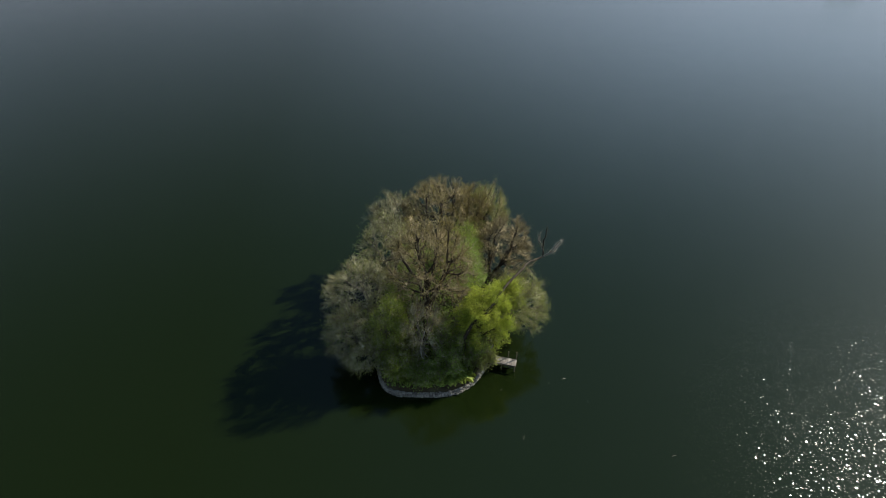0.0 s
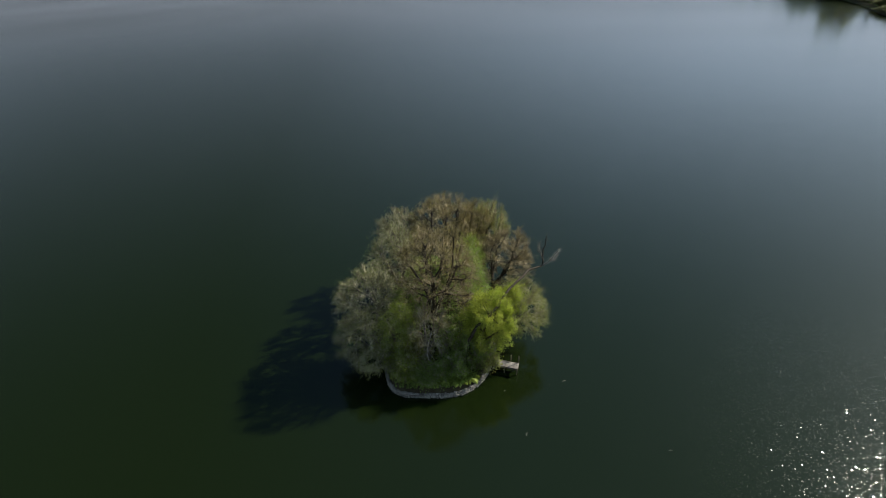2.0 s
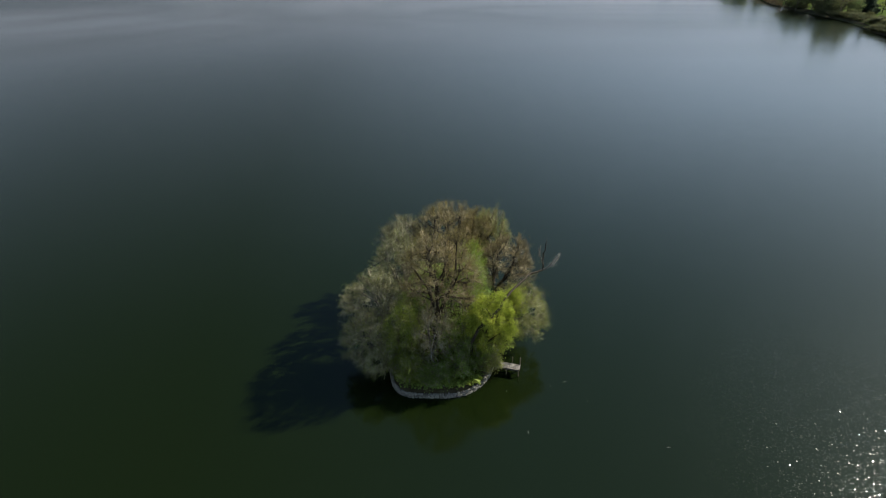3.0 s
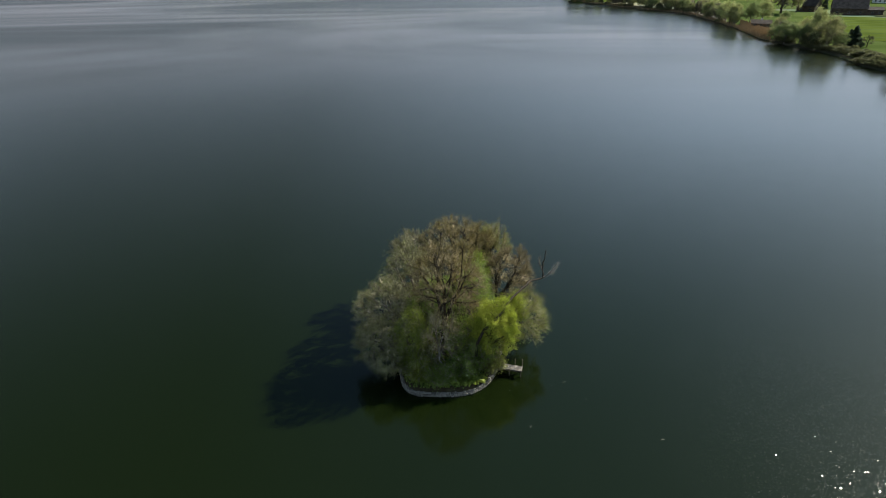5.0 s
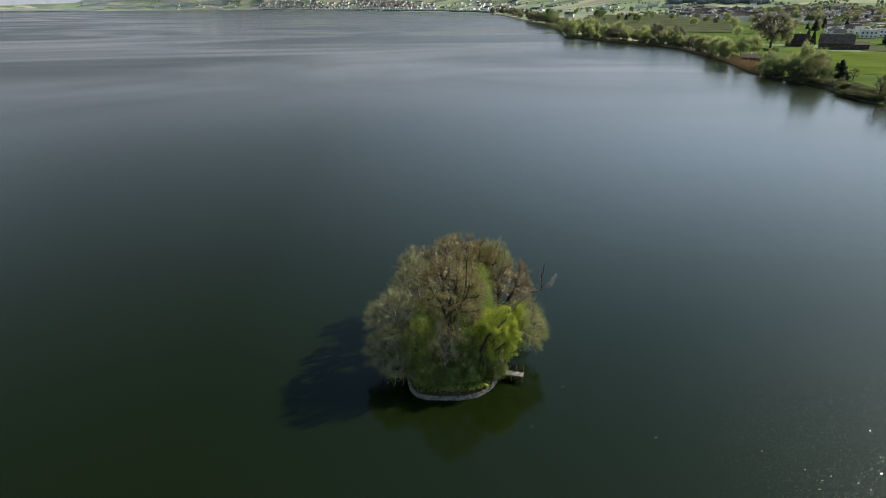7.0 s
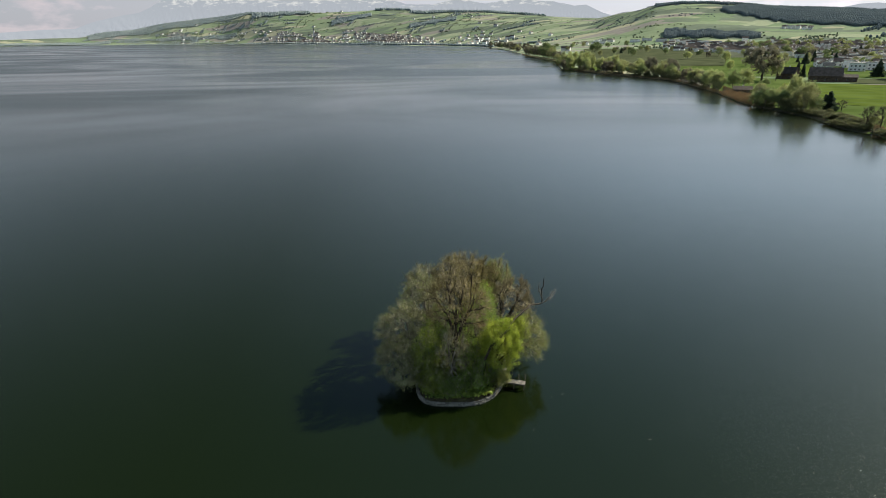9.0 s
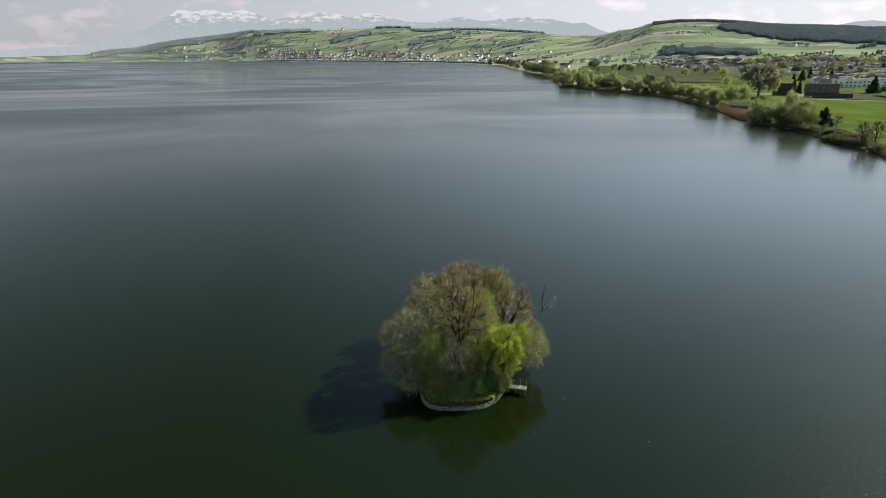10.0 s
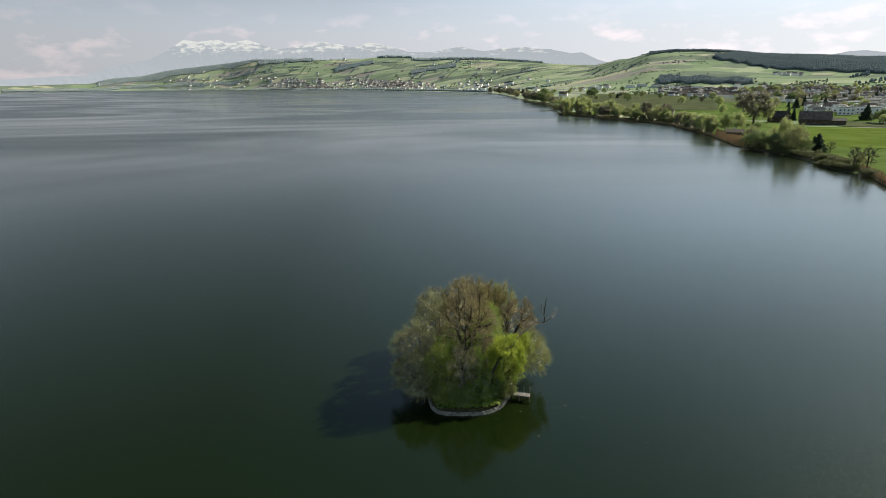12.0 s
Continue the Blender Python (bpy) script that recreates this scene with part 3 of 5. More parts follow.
def build_mountains():
    """Snowy range far behind the hills, as one ridged relief that glows with painted haze."""
    m, n, l, p = material("mountain_haze_glow", 0.95)
    p.inputs["Specular IOR Level"].default_value = 0.0
    geo = n.new("ShaderNodeNewGeometry")
    sep = n.new("ShaderNodeSeparateXYZ")
    l.new(geo.outputs["Position"], sep.inputs["Vector"])
    tc = n.new("ShaderNodeTexCoord")
    no = n.new("ShaderNodeTexNoise")
    no.inputs["Scale"].default_value, no.inputs["Detail"].default_value = 0.022, 8
    no.inputs["Roughness"].default_value = 0.6
    gully = n.new("ShaderNodeMapping")
    gully.inputs["Rotation"].default_value = (0, radians(58), 0)
    gully.inputs["Scale"].default_value = (0.7, 1.0, 2.6)
    l.new(tc.outputs["Object"], gully.inputs["Vector"])
    l.new(gully.outputs["Vector"], no.inputs["Vector"])
    ad = n.new("ShaderNodeMath")
    ad.operation = "MULTIPLY_ADD"
    l.new(no.outputs["Fac"], ad.inputs[0])
    ad.inputs[1].default_value = 400
    l.new(sep.outputs["Z"], ad.inputs[2])
    mr = n.new("ShaderNodeMapRange")
    mr.inputs["From Min"].default_value, mr.inputs["From Max"].default_value = 475, 530
    l.new(ad.outputs[0], mr.inputs["Value"])
    heights = n.new("ShaderNodeMapRange")
    heights.inputs["From Min"].default_value, heights.inputs["From Max"].default_value = 190, 250
    l.new(sep.outputs["Z"], heights.inputs["Value"])
    snow = n.new("ShaderNodeMath")
    snow.operation = "MULTIPLY"
    l.new(mr.outputs["Result"], snow.inputs[0])
    l.new(heights.outputs["Result"], snow.inputs[1])
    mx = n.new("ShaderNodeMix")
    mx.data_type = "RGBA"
    # rock and snow tones already hold the blue distance haze
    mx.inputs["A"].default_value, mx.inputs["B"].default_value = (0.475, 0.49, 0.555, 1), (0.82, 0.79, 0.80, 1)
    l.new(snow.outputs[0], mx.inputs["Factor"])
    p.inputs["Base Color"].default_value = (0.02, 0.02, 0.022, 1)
    # painted haze: the glow fades to a pale blue towards the foot of the range
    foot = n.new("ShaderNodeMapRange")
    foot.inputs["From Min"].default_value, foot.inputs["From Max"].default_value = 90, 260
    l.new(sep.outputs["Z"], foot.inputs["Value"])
    haze_foot = n.new("ShaderNodeMix")
    haze_foot.data_type = "RGBA"
    haze_foot.inputs["A"].default_value = (0.50, 0.515, 0.585, 1)
    l.new(foot.outputs["Result"], haze_foot.inputs["Factor"])
    l.new(mx.outputs["Result"], haze_foot.inputs["B"])
    l.new(haze_foot.outputs["Result"], p.inputs["Emission Color"])
    # the range glows by itself in place of hazy daylight
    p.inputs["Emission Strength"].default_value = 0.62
    knots_az = [-48, -37, -33.3, -31.3, -30, -27.9, -26.5, -25.6, -24.8, -23.5, -22.4, -20.7, -19.6, -18.3, -16.7, -15.7, -14.5, -13.2, -11.7, -10.1, -9.1, -7.2, -5.4, -3.8, -1.4, -0.1, 1.2, 2.3, 3.6, 5.2, 7.3, 9.7, 11.5, 12.5, 14, 15.6, 30, 31.5, 33.3, 34.5, 35.5, 37, 46]
    knots_el = [0.3, 0.44, 0.7, 0.75, 1.25, 1.74, 1.98, 2.4, 2.86, 3.62, 3.5, 3.7, 3.44, 3.73, 3.22, 2.94, 3.14, 3.29, 3.58, 3.39, 3.14, 3.53, 3.18, 2.72, 2.65, 2.89, 3.13, 2.91, 2.69, 2.92, 2.99, 2.75, 2.37, 2.45, 1.78, 1.3, 1.2, 1.6, 1.95, 2.0, 1.85, 1.6, 1.2]
    az = np.arange(-48, 46, 0.1)
    el = np.interp(az, knots_az, knots_el)
    rng = np.random.default_rng(5)
    jag = sum(rng.normal(0, 0.16 / k ** 0.8) * np.sin(az * k * 1.1 + rng.uniform(0, 6)) for k in range(1, 16))
    el = el + jag * np.clip(el - 1.6, 0.0, 1.2) * 0.13
    rows = np.linspace(0, 1, 30)
    A, F = np.meshgrid(az, rows, indexing="ij")
    top = 36 + np.tan(np.radians(el))[:, None] * 4850
    rough = np.array([noise.fractal(Vector((q * 1.1, f * 2.6, 3.7)), 0.9, 2.1, 6) for q, f in zip(A.ravel(), F.ravel())]).reshape(A.shape)
    Z = -30 + (top + 30) * F ** 1.2
    D = 4720 + 110 * F ** 0.8 + 40 * rough * F * np.sin(F * math.pi) ** 0.7
    X, Y = HUB[0] + D * np.sin(np.radians(A)), HUB[1] + D * np.cos(np.radians(A))
    na, nr = A.shape
    idx = np.arange(na * nr).reshape(na, nr)
    a, b, c, d = idx[:-1, :-1].ravel(), idx[:-1, 1:].ravel(), idx[1:, 1:].ravel(), idx[1:, :-1].ravel()
    tris = np.concatenate([np.stack([a, c, b], 1), np.stack([a, d, c], 1)])
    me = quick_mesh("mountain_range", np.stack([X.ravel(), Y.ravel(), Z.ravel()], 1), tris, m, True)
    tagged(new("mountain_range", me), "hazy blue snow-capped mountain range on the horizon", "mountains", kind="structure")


build_mountains()

# ---------------------------------------------------------------- the islet
ISLE_C, ISLE_RY = (-0.4, 1.5), 11.0


def isle_edge(t, inset=0.0):
    """Outline of the islet: squarer on its west side."""
    c, s = math.cos(t), math.sin(t)
    rx, e = (5.7, 2.6) if c > 0 else (4.7, 5.0)
    rx, ry = rx - inset, ISLE_RY - inset
    return (ISLE_C[0] + rx * math.copysign(abs(c) ** (2 / e), c), ISLE_C[1] + ry * math.copysign(abs(s) ** (2 / e), s))


def build_island():
    rng = np.random.default_rng(3)
    rings, seg = 14, 72
    verts = [(ISLE_C[0], ISLE_C[1], 1.0)]
    for k in range(1, rings + 1):
        f = k / rings
        for j in range(seg):
            x, y = isle_edge(2 * math.pi * j / seg, 0.22)
            x, y = ISLE_C[0] + (x - ISLE_C[0]) * f, ISLE_C[1] + (y - ISLE_C[1]) * f
            z = 0.36 + 0.65 * (1 - f ** 2) + (rng.normal(0, 0.05) if k < rings else 0)
            verts.append((x, y, z))
    for j in range(seg):
        x, y = isle_edge(2 * math.pi * j / seg, 0.22)
        verts.append((x, y, -1.5))
    faces = [(0, 1 + j, 1 + (j + 1) % seg) for j in range(seg)]
    for k in range(rings):
        for j in range(seg):
            a, b = 1 + k * seg + j, 1 + k * seg + (j + 1) % seg
            faces.append((a, a + seg, b + seg, b))
    me = arrays_mesh("island", verts, faces, M_SOIL, True)
    tagged(new("island", me), "small round islet of dark earth and leaf litter", "island", kind="structure")


build_island()
BARE = dict(bark=M_BARK, twig_mat=M_TWIG_GREY)
BROWN = dict(bark=M_BARK_DARK, twig_mat=M_TWIG_BROWN)


def islet_tree(label, seed, base, crown, radii, trunk_r, twigs, n_leaves, leaf, leaf_mat, look_of, twig_len=0.7, fork=0.0, **more):
    """One of the islet's trees; fork: how far its limbs leave the trunk below the crown's middle."""
    trunk_to = (crown[0] * 0.8 + base[0] * 0.2, crown[1] * 0.8 + base[1] * 0.2, crown[2] - fork)
    targets = int(95 + 7.5 * radii[0] * radii[1] * radii[2])
    return tree("tree", label, seed, base, crown, radii, trunk_to, trunk_r, targets, int(twigs * 0.36), twig_len * 1.15, int(n_leaves * (1.2 if leaf > 0.1 else 1.4 if leaf_mat is M_LEAF_OLIVE else 0.85)), leaf, leaf_mat=leaf_mat, group="islet trees", **look_of, **more)


islet_tree("low bare shrub drooping over the water", 26, (-4.3, -5.8, 0.5), (-5.8, -6.6, 2.0), (1.9, 1.9, 1.7), 0.10, 4200, 3600, 0.085, M_LEAF_OLIVE, BARE, 0.55, droop=0.25)
islet_tree("tall tree with brown spring buds and dark forked trunk", 11, (-0.9, -4.2, 0.8), (-0.3, -3.0, 8.3), (3.7, 3.9, 4.1), 0.33, 11500, 9500, 0.085, M_LEAF_BROWN, BROWN, 0.75, 1.6)
islet_tree("broad tree with olive brown buds", 12, (0.6, 6.4, 0.9), (0.1, 8.0, 6.6), (3.7, 3.9, 3.4), 0.32, 10500, 9500, 0.085, M_LEAF_BROWN, BROWN, 0.75, 1.2)
islet_tree("narrow tree with olive brown buds", 27, (2.6, 8.0, 0.9), (3.3, 9.3, 6.4), (2.1, 2.4, 2.7), 0.22, 5200, 5200, 0.085, M_LEAF_BROWN, BROWN, 0.65, 0.8)
islet_tree("bare grey tree with pale twigs", 13, (-3.6, 7.4, 0.8), (-4.5, 8.2, 5.7), (2.5, 2.7, 2.9), 0.22, 8200, 1200, 0.08, M_LEAF_OLIVE, BARE, 0.75, 1.0)
islet_tree("grey tree with gnarled pale branches and few buds", 14, (-3.4, 1.4, 0.9), (-4.6, 2.8, 6.0), (2.5, 2.9, 3.4), 0.25, 8200, 3400, 0.085, M_LEAF_OLIVE, BARE, 0.65, 1.2)
islet_tree("spreading bare tree hanging over the water", 15, (-4.0, -3.2, 0.7), (-6.5, -2.9, 4.6), (3.1, 3.9, 3.4), 0.25, 12500, 5200, 0.085, M_LEAF_OLIVE, BARE, 0.7, 1.2, droop=0.12)
islet_tree("leaning bare tree over the dark water", 28, (-4.2, -5.2, 0.6), (-6.7, -5.6, 3.2), (2.5, 2.4, 2.5), 0.16, 7200, 3600, 0.085, M_LEAF_OLIVE, BARE, 0.65, 0.8, droop=0.15)
islet_tree("tree with dark trunk and olive green buds", 16, (3.6, 7.2, 0.8), (4.9, 10.0, 5.6), (2.3, 2.5, 2.9), 0.27, 6200, 6200, 0.085, M_LEAF_OLIVE, BROWN, 0.65, 0.8)
islet_tree("tree with reddish brown bare twigs", 17, (4.0, 2.6, 0.8), (6.2, 3.6, 5.2), (3.2, 3.5, 3.2), 0.25, 11500, 2200, 0.075, M_LEAF_BROWN, BROWN, 0.75, 1.2)
islet_tree("slender tree with fresh olive leaves", 18, (1.6, -3.6, 0.8), (2.5, -0.6, 6.1), (1.9, 2.4, 2.8), 0.18, 3600, 7500, 0.11, M_LEAF_GREEN, BARE, 0.6, 0.8)
islet_tree("young tree in bright lime green leaf", 19, (3.4, -4.6, 0.7), (4.3, -5.2, 4.4), (2.45, 2.0, 3.1), 0.16, 2600, 21000, 0.115, M_LEAF_LIME, BROWN, 0.55, 0.6, spread=0.16)
islet_tree("small tree in lime green leaf", 23, (4.5, -2.9, 0.7), (6.0, -3.2, 5.3), (1.35, 1.4, 1.5), 0.11, 900, 5600, 0.115, M_LEAF_LIME, BROWN, 0.5, 0.5, spread=0.16)
islet_tree("drooping tree with sparse green buds over the water", 20, (4.4, -2.0, 0.7), (7.2, -2.2, 3.9), (2.5, 2.9, 2.8), 0.18, 8200, 9000, 0.085, M_LEAF_OLIVE, BARE, 0.65, 0.9, droop=0.2)
tangle = islet_tree("low tangled grey tree with dead branches", 21, (-1.2, -6.2, 0.7), (-0.9, -6.0, 4.1), (1.9, 1.7, 2.9), 0.15, 4600, 1600, 0.08, M_LEAF_BROWN, BARE, 0.65, 0.6)
dead = np.array([[-0.75, -7.3, 5.2], [-0.95, -7.4, 4.4], [-1.15, -7.45, 3.5], [-1.05, -7.5, 2.5], [-0.75, -7.5, 2.2], [-1.15, -7.45, 3.5], [-0.8, -7.5, 2.9], [-0.5, -7.5, 2.4]]) - np.array([-1.2, -6.2, 0.7])
v, t = tubes(dead[[0, 1, 2, 3, 5, 6]], dead[[1, 2, 3, 4, 6, 7]], np.array([0.05, 0.045, 0.04, 0.03, 0.04, 0.03]), np.array([0.045, 0.04, 0.03, 0.02, 0.03, 0.02]), 6)
mesh_part("dead_branch", quick_mesh("dead_branch", v, t, M_DEADWOOD, True), tangle, "bleached dead branch")
islet_tree("small tree with fresh green leaves", 22, (-3.2, -5.0, 0.7), (-3.8, -5.4, 4.0), (1.6, 1.9, 2.7), 0.13, 2600, 6500, 0.11, M_LEAF_SPRING, BARE, 0.55, 0.5)
islet_tree("dark green young tree in the shade", 24, (-2.4, -1.6, 0.8), (-2.7, -2.0, 4.4), (1.6, 1.9, 2.8), 0.13, 1800, 6000, 0.12, M_LEAF_GREEN, BARE, 0.55, 0.5)
islet_tree("bushy tree with pale green leaves", 25, (1.9, 3.6, 0.8), (2.4, 3.6, 5.0), (2.1, 2.2, 3.0), 0.15, 2600, 6000, 0.12, M_LEAF_SPRING, BARE, 0.6, 0.6)
for k, (bx, by, rx, rz, mat, lab) in enumerate([
        (0.9, -7.5, 1.5, 1.2, M_LEAF_GREEN, "fresh green bush at the islet's edge"), (-1.2, -8.2, 1.3, 0.8, M_LEAF_GREEN, "low green bush beside the stone wall"),
        (2.8, -6.2, 1.5, 1.7, M_LEAF_GREEN, "dense green bush above the stone wall"), (-3.0, -7.6, 1.4, 1.1, M_LEAF_SPRING, "fresh green bush beside the stone wall"),
        (-4.0, -6.2, 1.4, 1.4, M_LEAF_SPRING, "twiggy pale green bush leaning over the water"), (0.6, -5.0, 1.8, 2.2, M_LEAF_GREEN, "shaded evergreen bush under the trees"),
        (4.0, -6.5, 1.1, 0.9, M_LEAF_OLIVE, "twiggy bush over the landing stage"), (-2.4, -6.6, 1.3, 1.5, M_LEAF_OLIVE, "olive brown bush under the trees")]):
    tree("bush", lab, 40 + k, (bx, by, 0.5), (bx, by, 0.5 + rz), (rx, rx * 0.9, rz), (bx, by, 0.7 + rz * 0.5), 0.05, 80, 2400, 0.5, 4600, 0.12,
         leaf_mat=mat, category="bush", group="islet bushes", **BARE)


def undergrowth():
    """Ivy, ferns and litter that cover the islet's earth."""
    rng = np.random.default_rng(71)
    n = 16000
    x, y = rng.uniform(-5.0, 5.2, n), rng.uniform(-9.4, 12, n)
    px, py = np.where(x > ISLE_C[0], (x - ISLE_C[0]) / 5.5, (ISLE_C[0] - x) / 4.6), np.abs(y - ISLE_C[1]) / 10.7
    e = np.where(x > ISLE_C[0], 2.6, 5.0)
    inside = px ** e + py ** e < 1
    x, y = x[inside], y[inside]
    c = np.stack([x, y, 0.5 + 0.5 * (1 - (px[inside] ** 2 + py[inside] ** 2) / 2) + rng.uniform(0, 0.5, len(x)) ** 2], 1)
    v, t = leaves(c, 0.2, rng)
    tagged(new("undergrowth", quick_mesh("undergrowth", v, t, M_LEAF_GREEN)), "dark green ivy and ferns covering the islet", "undergrowth", kind="stuff")


undergrowth()


def fern(seed):
    """One fern: a rosette of arching fronds with short leaflets."""
    thing = tagged(new("fern"), "bright green fern on the bank above the stone wall", "fern", "ferns on the bank")
    rng = np.random.default_rng(seed)
    for k in range(9):
        a, length = k * 0.7 + rng.uniform(-0.2, 0.2), rng.uniform(0.8, 1.3)
        f = np.linspace(0, 1, 15)
        out = np.stack([math.cos(a) * f * length * 0.75, math.sin(a) * f * length * 0.75, 0.9 * length * f - 0.65 * length * f ** 2.4], 1)
        side = np.array([-math.sin(a), math.cos(a), 0.0])
        wing = 0.26 * length * np.sin(np.clip(f * 0.95 + 0.05, 0, 1) * math.pi) ** 0.7
        p = np.concatenate([out, out])
        q = np.concatenate([out + side * wing[:, None], out - side * wing[:, None]])
        q[:, 2] -= 0.05
        lv, lt = spikes(p, q, np.full(30, 0.05))
        v, t = spikes(out[:-1], out[1:], np.full(14, 0.018))
        mesh_part("frond", quick_mesh("frond", np.concatenate([v, lv]), np.concatenate([t, lt + len(v)]), M_LEAF_SPRING), thing)
    return thing


FERN = fern(5)
fern_rng = random.Random(6)
for k in range(16):
    fx = -3.2 + 0.4 * k + fern_rng.uniform(-0.15, 0.15)
    m = pose(fx, -8.6 + 0.075 * (fx + 0.4) ** 2 + fern_rng.uniform(-0.1, 0.5), 0.55, 0, 0, fern_rng.uniform(0, 360)) @ Matrix.Scale(fern_rng.uniform(0.8, 1.3), 4)
    if k:
        copy_thing(FERN, m)
    else:
        FERN.matrix_basis = m


def build_snag():
    """Dead leaning trunk with a forked, bleached end."""
    thing = tagged(new("dead_tree"), "leaning dead tree with bleached forked top", "tree", "islet trees")
    rng = np.random.default_rng(8)
    def line(pts, r0, r1, n):
        pts = np.array(pts, float)
        t = np.linspace(0, len(pts) - 1, n)
        out = np.stack([np.interp(t, np.arange(len(pts)), pts[:, k]) for k in range(3)], 1)
        out[1:-1] += rng.normal(0, 0.05, (n - 2, 3))
        return out, np.linspace(r0, r1, n)
    for name, pts, r0, r1, n, mat in [
            ("trunk", [(2.2, -6.2, 0.5), (2.6, -6.4, 4.2), (3.15, -6.5, 5.4), (4.09, -6.3, 6.2), (5.28, -5.2, 7.3), (6.36, -3.7, 7.8), (7.78, -1.6, 7.75), (9.4, 0.5, 6.9)], 0.15, 0.075, 26, M_BARK_DARK),
            ("branch", [(9.4, 0.5, 6.9), (9.3, 0.3, 8.0), (9.35, 0.2, 8.9), (9.47, 0.2, 10.2)], 0.075, 0.035, 10, M_BARK_DARK),
            ("branch", [(9.3, 0.5, 6.9), (9.9, 0.4, 7.2), (10.2, 0.4, 7.8), (10.75, 0.4, 8.65)], 0.09, 0.035, 10, M_DEADWOOD),
            ("branch", [(9.9, 0.4, 7.2), (10.5, 0.7, 7.5), (10.9, 0.8, 8.2)], 0.06, 0.02, 8, M_DEADWOOD),
            ("branch", [(9.35, 0.3, 7.8), (9.1, 0.5, 8.5), (9.0, 0.6, 9.3)], 0.05, 0.02, 7, M_BARK)]:
        p, r = line(pts, r0, r1, n)
        v, t = tubes(p[:-1], p[1:], r[:-1], r[1:], 7)
        k = rng.integers(n // 3, n, 46)
        d = rng.normal(0, 1, (46, 3)) + (0, 0, 0.5)
        d /= np.linalg.norm(d, axis=1, keepdims=True)
        sv, st = spikes(p[k], p[k] + d * rng.uniform(0.15, 0.6, 46)[:, None], np.full(46, 0.013))
        mesh_part(name, quick_mesh(name, np.concatenate([v, sv]), np.concatenate([t, st + len(v)]), mat, True), thing)


build_snag()


def build_dock():
    dock = tagged(new("landing_stage"), "small weathered wooden landing stage with two mooring posts", "dock")
    dock.location = (4.7, -5.75, 0)
    ang = math.atan2(-0.36, 1.34)
    dock.rotation_euler = (0, 0, ang)
    rng = random.Random(4)
    n = 12
    for k in range(n):
        x0 = k * 0.19
        part("plank", box_bm(x0, -0.40 + rng.uniform(-0.02, 0.02), 0.64, x0 + 0.175, 0.40 + rng.uniform(-0.02, 0.02), 0.685 + rng.uniform(-0.006, 0.006), 0.006), M_PLANK, dock)
    for y in (-0.34, 0.34):
        part("beam", box_bm(-0.1, y - 0.05, 0.50, 2.27, y + 0.05, 0.638, 0.01), M_POST, dock)
    for x, y, h in ((2.2, -0.42, 0.75), (2.2, 0.42, 1.45), (1.5, 0.44, 1.4), (1.1, -0.42, 0.62)):
        bm = bmesh.new()
        bmesh.ops.create_cone(bm, cap_ends=True, segments=8, radius1=0.06, radius2=0.05, depth=h + 1.5)
        bmesh.ops.translate(bm, vec=(x, y, (h - 1.5) / 2), verts=bm.verts)
        part("post", bm, M_POST, dock)


build_dock()


# ---------------------------------------------------------------- trees along the shore


def far_tree(kind, label, seed, crown_z, rx, rz, leaf_mat, twig_mat, bark, n_leaves, leaf, twigs=700, category="tree"):
    return tree(kind, label, seed, (0, 0, 0), (0, 0, crown_z), (rx, rx, rz), (0, 0, crown_z), 0.24, 70, twigs, 1.3, n_leaves, leaf, bark, twig_mat, leaf_mat,
                category, "shore trees", spread=0.45, twig_r=0.05)


def conifer(label, seed):
    thing = tagged(new("conifer"), label, "tree", "shore trees")
    rng = np.random.default_rng(seed)
    v, t = tubes(np.array([[0, 0, -0.3]]), np.array([[0, 0, 9.6]]), np.array([0.22]), np.array([0.03]), 6)
    mesh_part("trunk", quick_mesh("trunk", v, t, M_BARK_DARK, True), thing)
    n = 4200
    h = 1 - np.sqrt(rng.uniform(0, 1, n))
    ang = rng.uniform(0, 6.283, n)
    r = (1 - h) * 3.6 * (0.55 + 0.45 * rng.uniform(0, 1, n) ** 0.4) * (0.75 + 0.35 * np.sin(ang * 3 + h * 11) * np.cos(ang * 2 - h * 17))
    c = np.stack([r * np.cos(ang), r * np.sin(ang), 0.8 + h * 9.2 - r * 0.12], 1)
    v, t = leaves(c, 0.5, rng)
    mesh_part("crown", quick_mesh("crown", v, t, M_CONIFER), thing)
    return thing


# next two leaf colours are lightened to stand for light on backlit shore trees
M_LEAF_SHORE_LIGHT = leafy("lightened_shore_leaves", (0.31, 0.345, 0.135), (0.44, 0.47, 0.20))
M_LEAF_SHORE_BUDS = leafy("lightened_shore_buds", (0.235, 0.25, 0.105), (0.34, 0.345, 0.15))
M_LEAF_MEADOW = leafy("meadow_tree_leaves", (0.16, 0.205, 0.08), (0.24, 0.29, 0.115))
M_LEAF_OAK = leafy("oak_buds", (0.145, 0.135, 0.095), (0.215, 0.20, 0.14))
M_LEAF_SCRUB = leafy("scrub_leaves", (0.10, 0.108, 0.05), (0.155, 0.16, 0.073))
M_TWIG_DARK = speckled("dark_twigs", (0.08, 0.067, 0.05), (0.16, 0.135, 0.10), 0.8, 0.85, 0.1, 0, 3, 0.8)
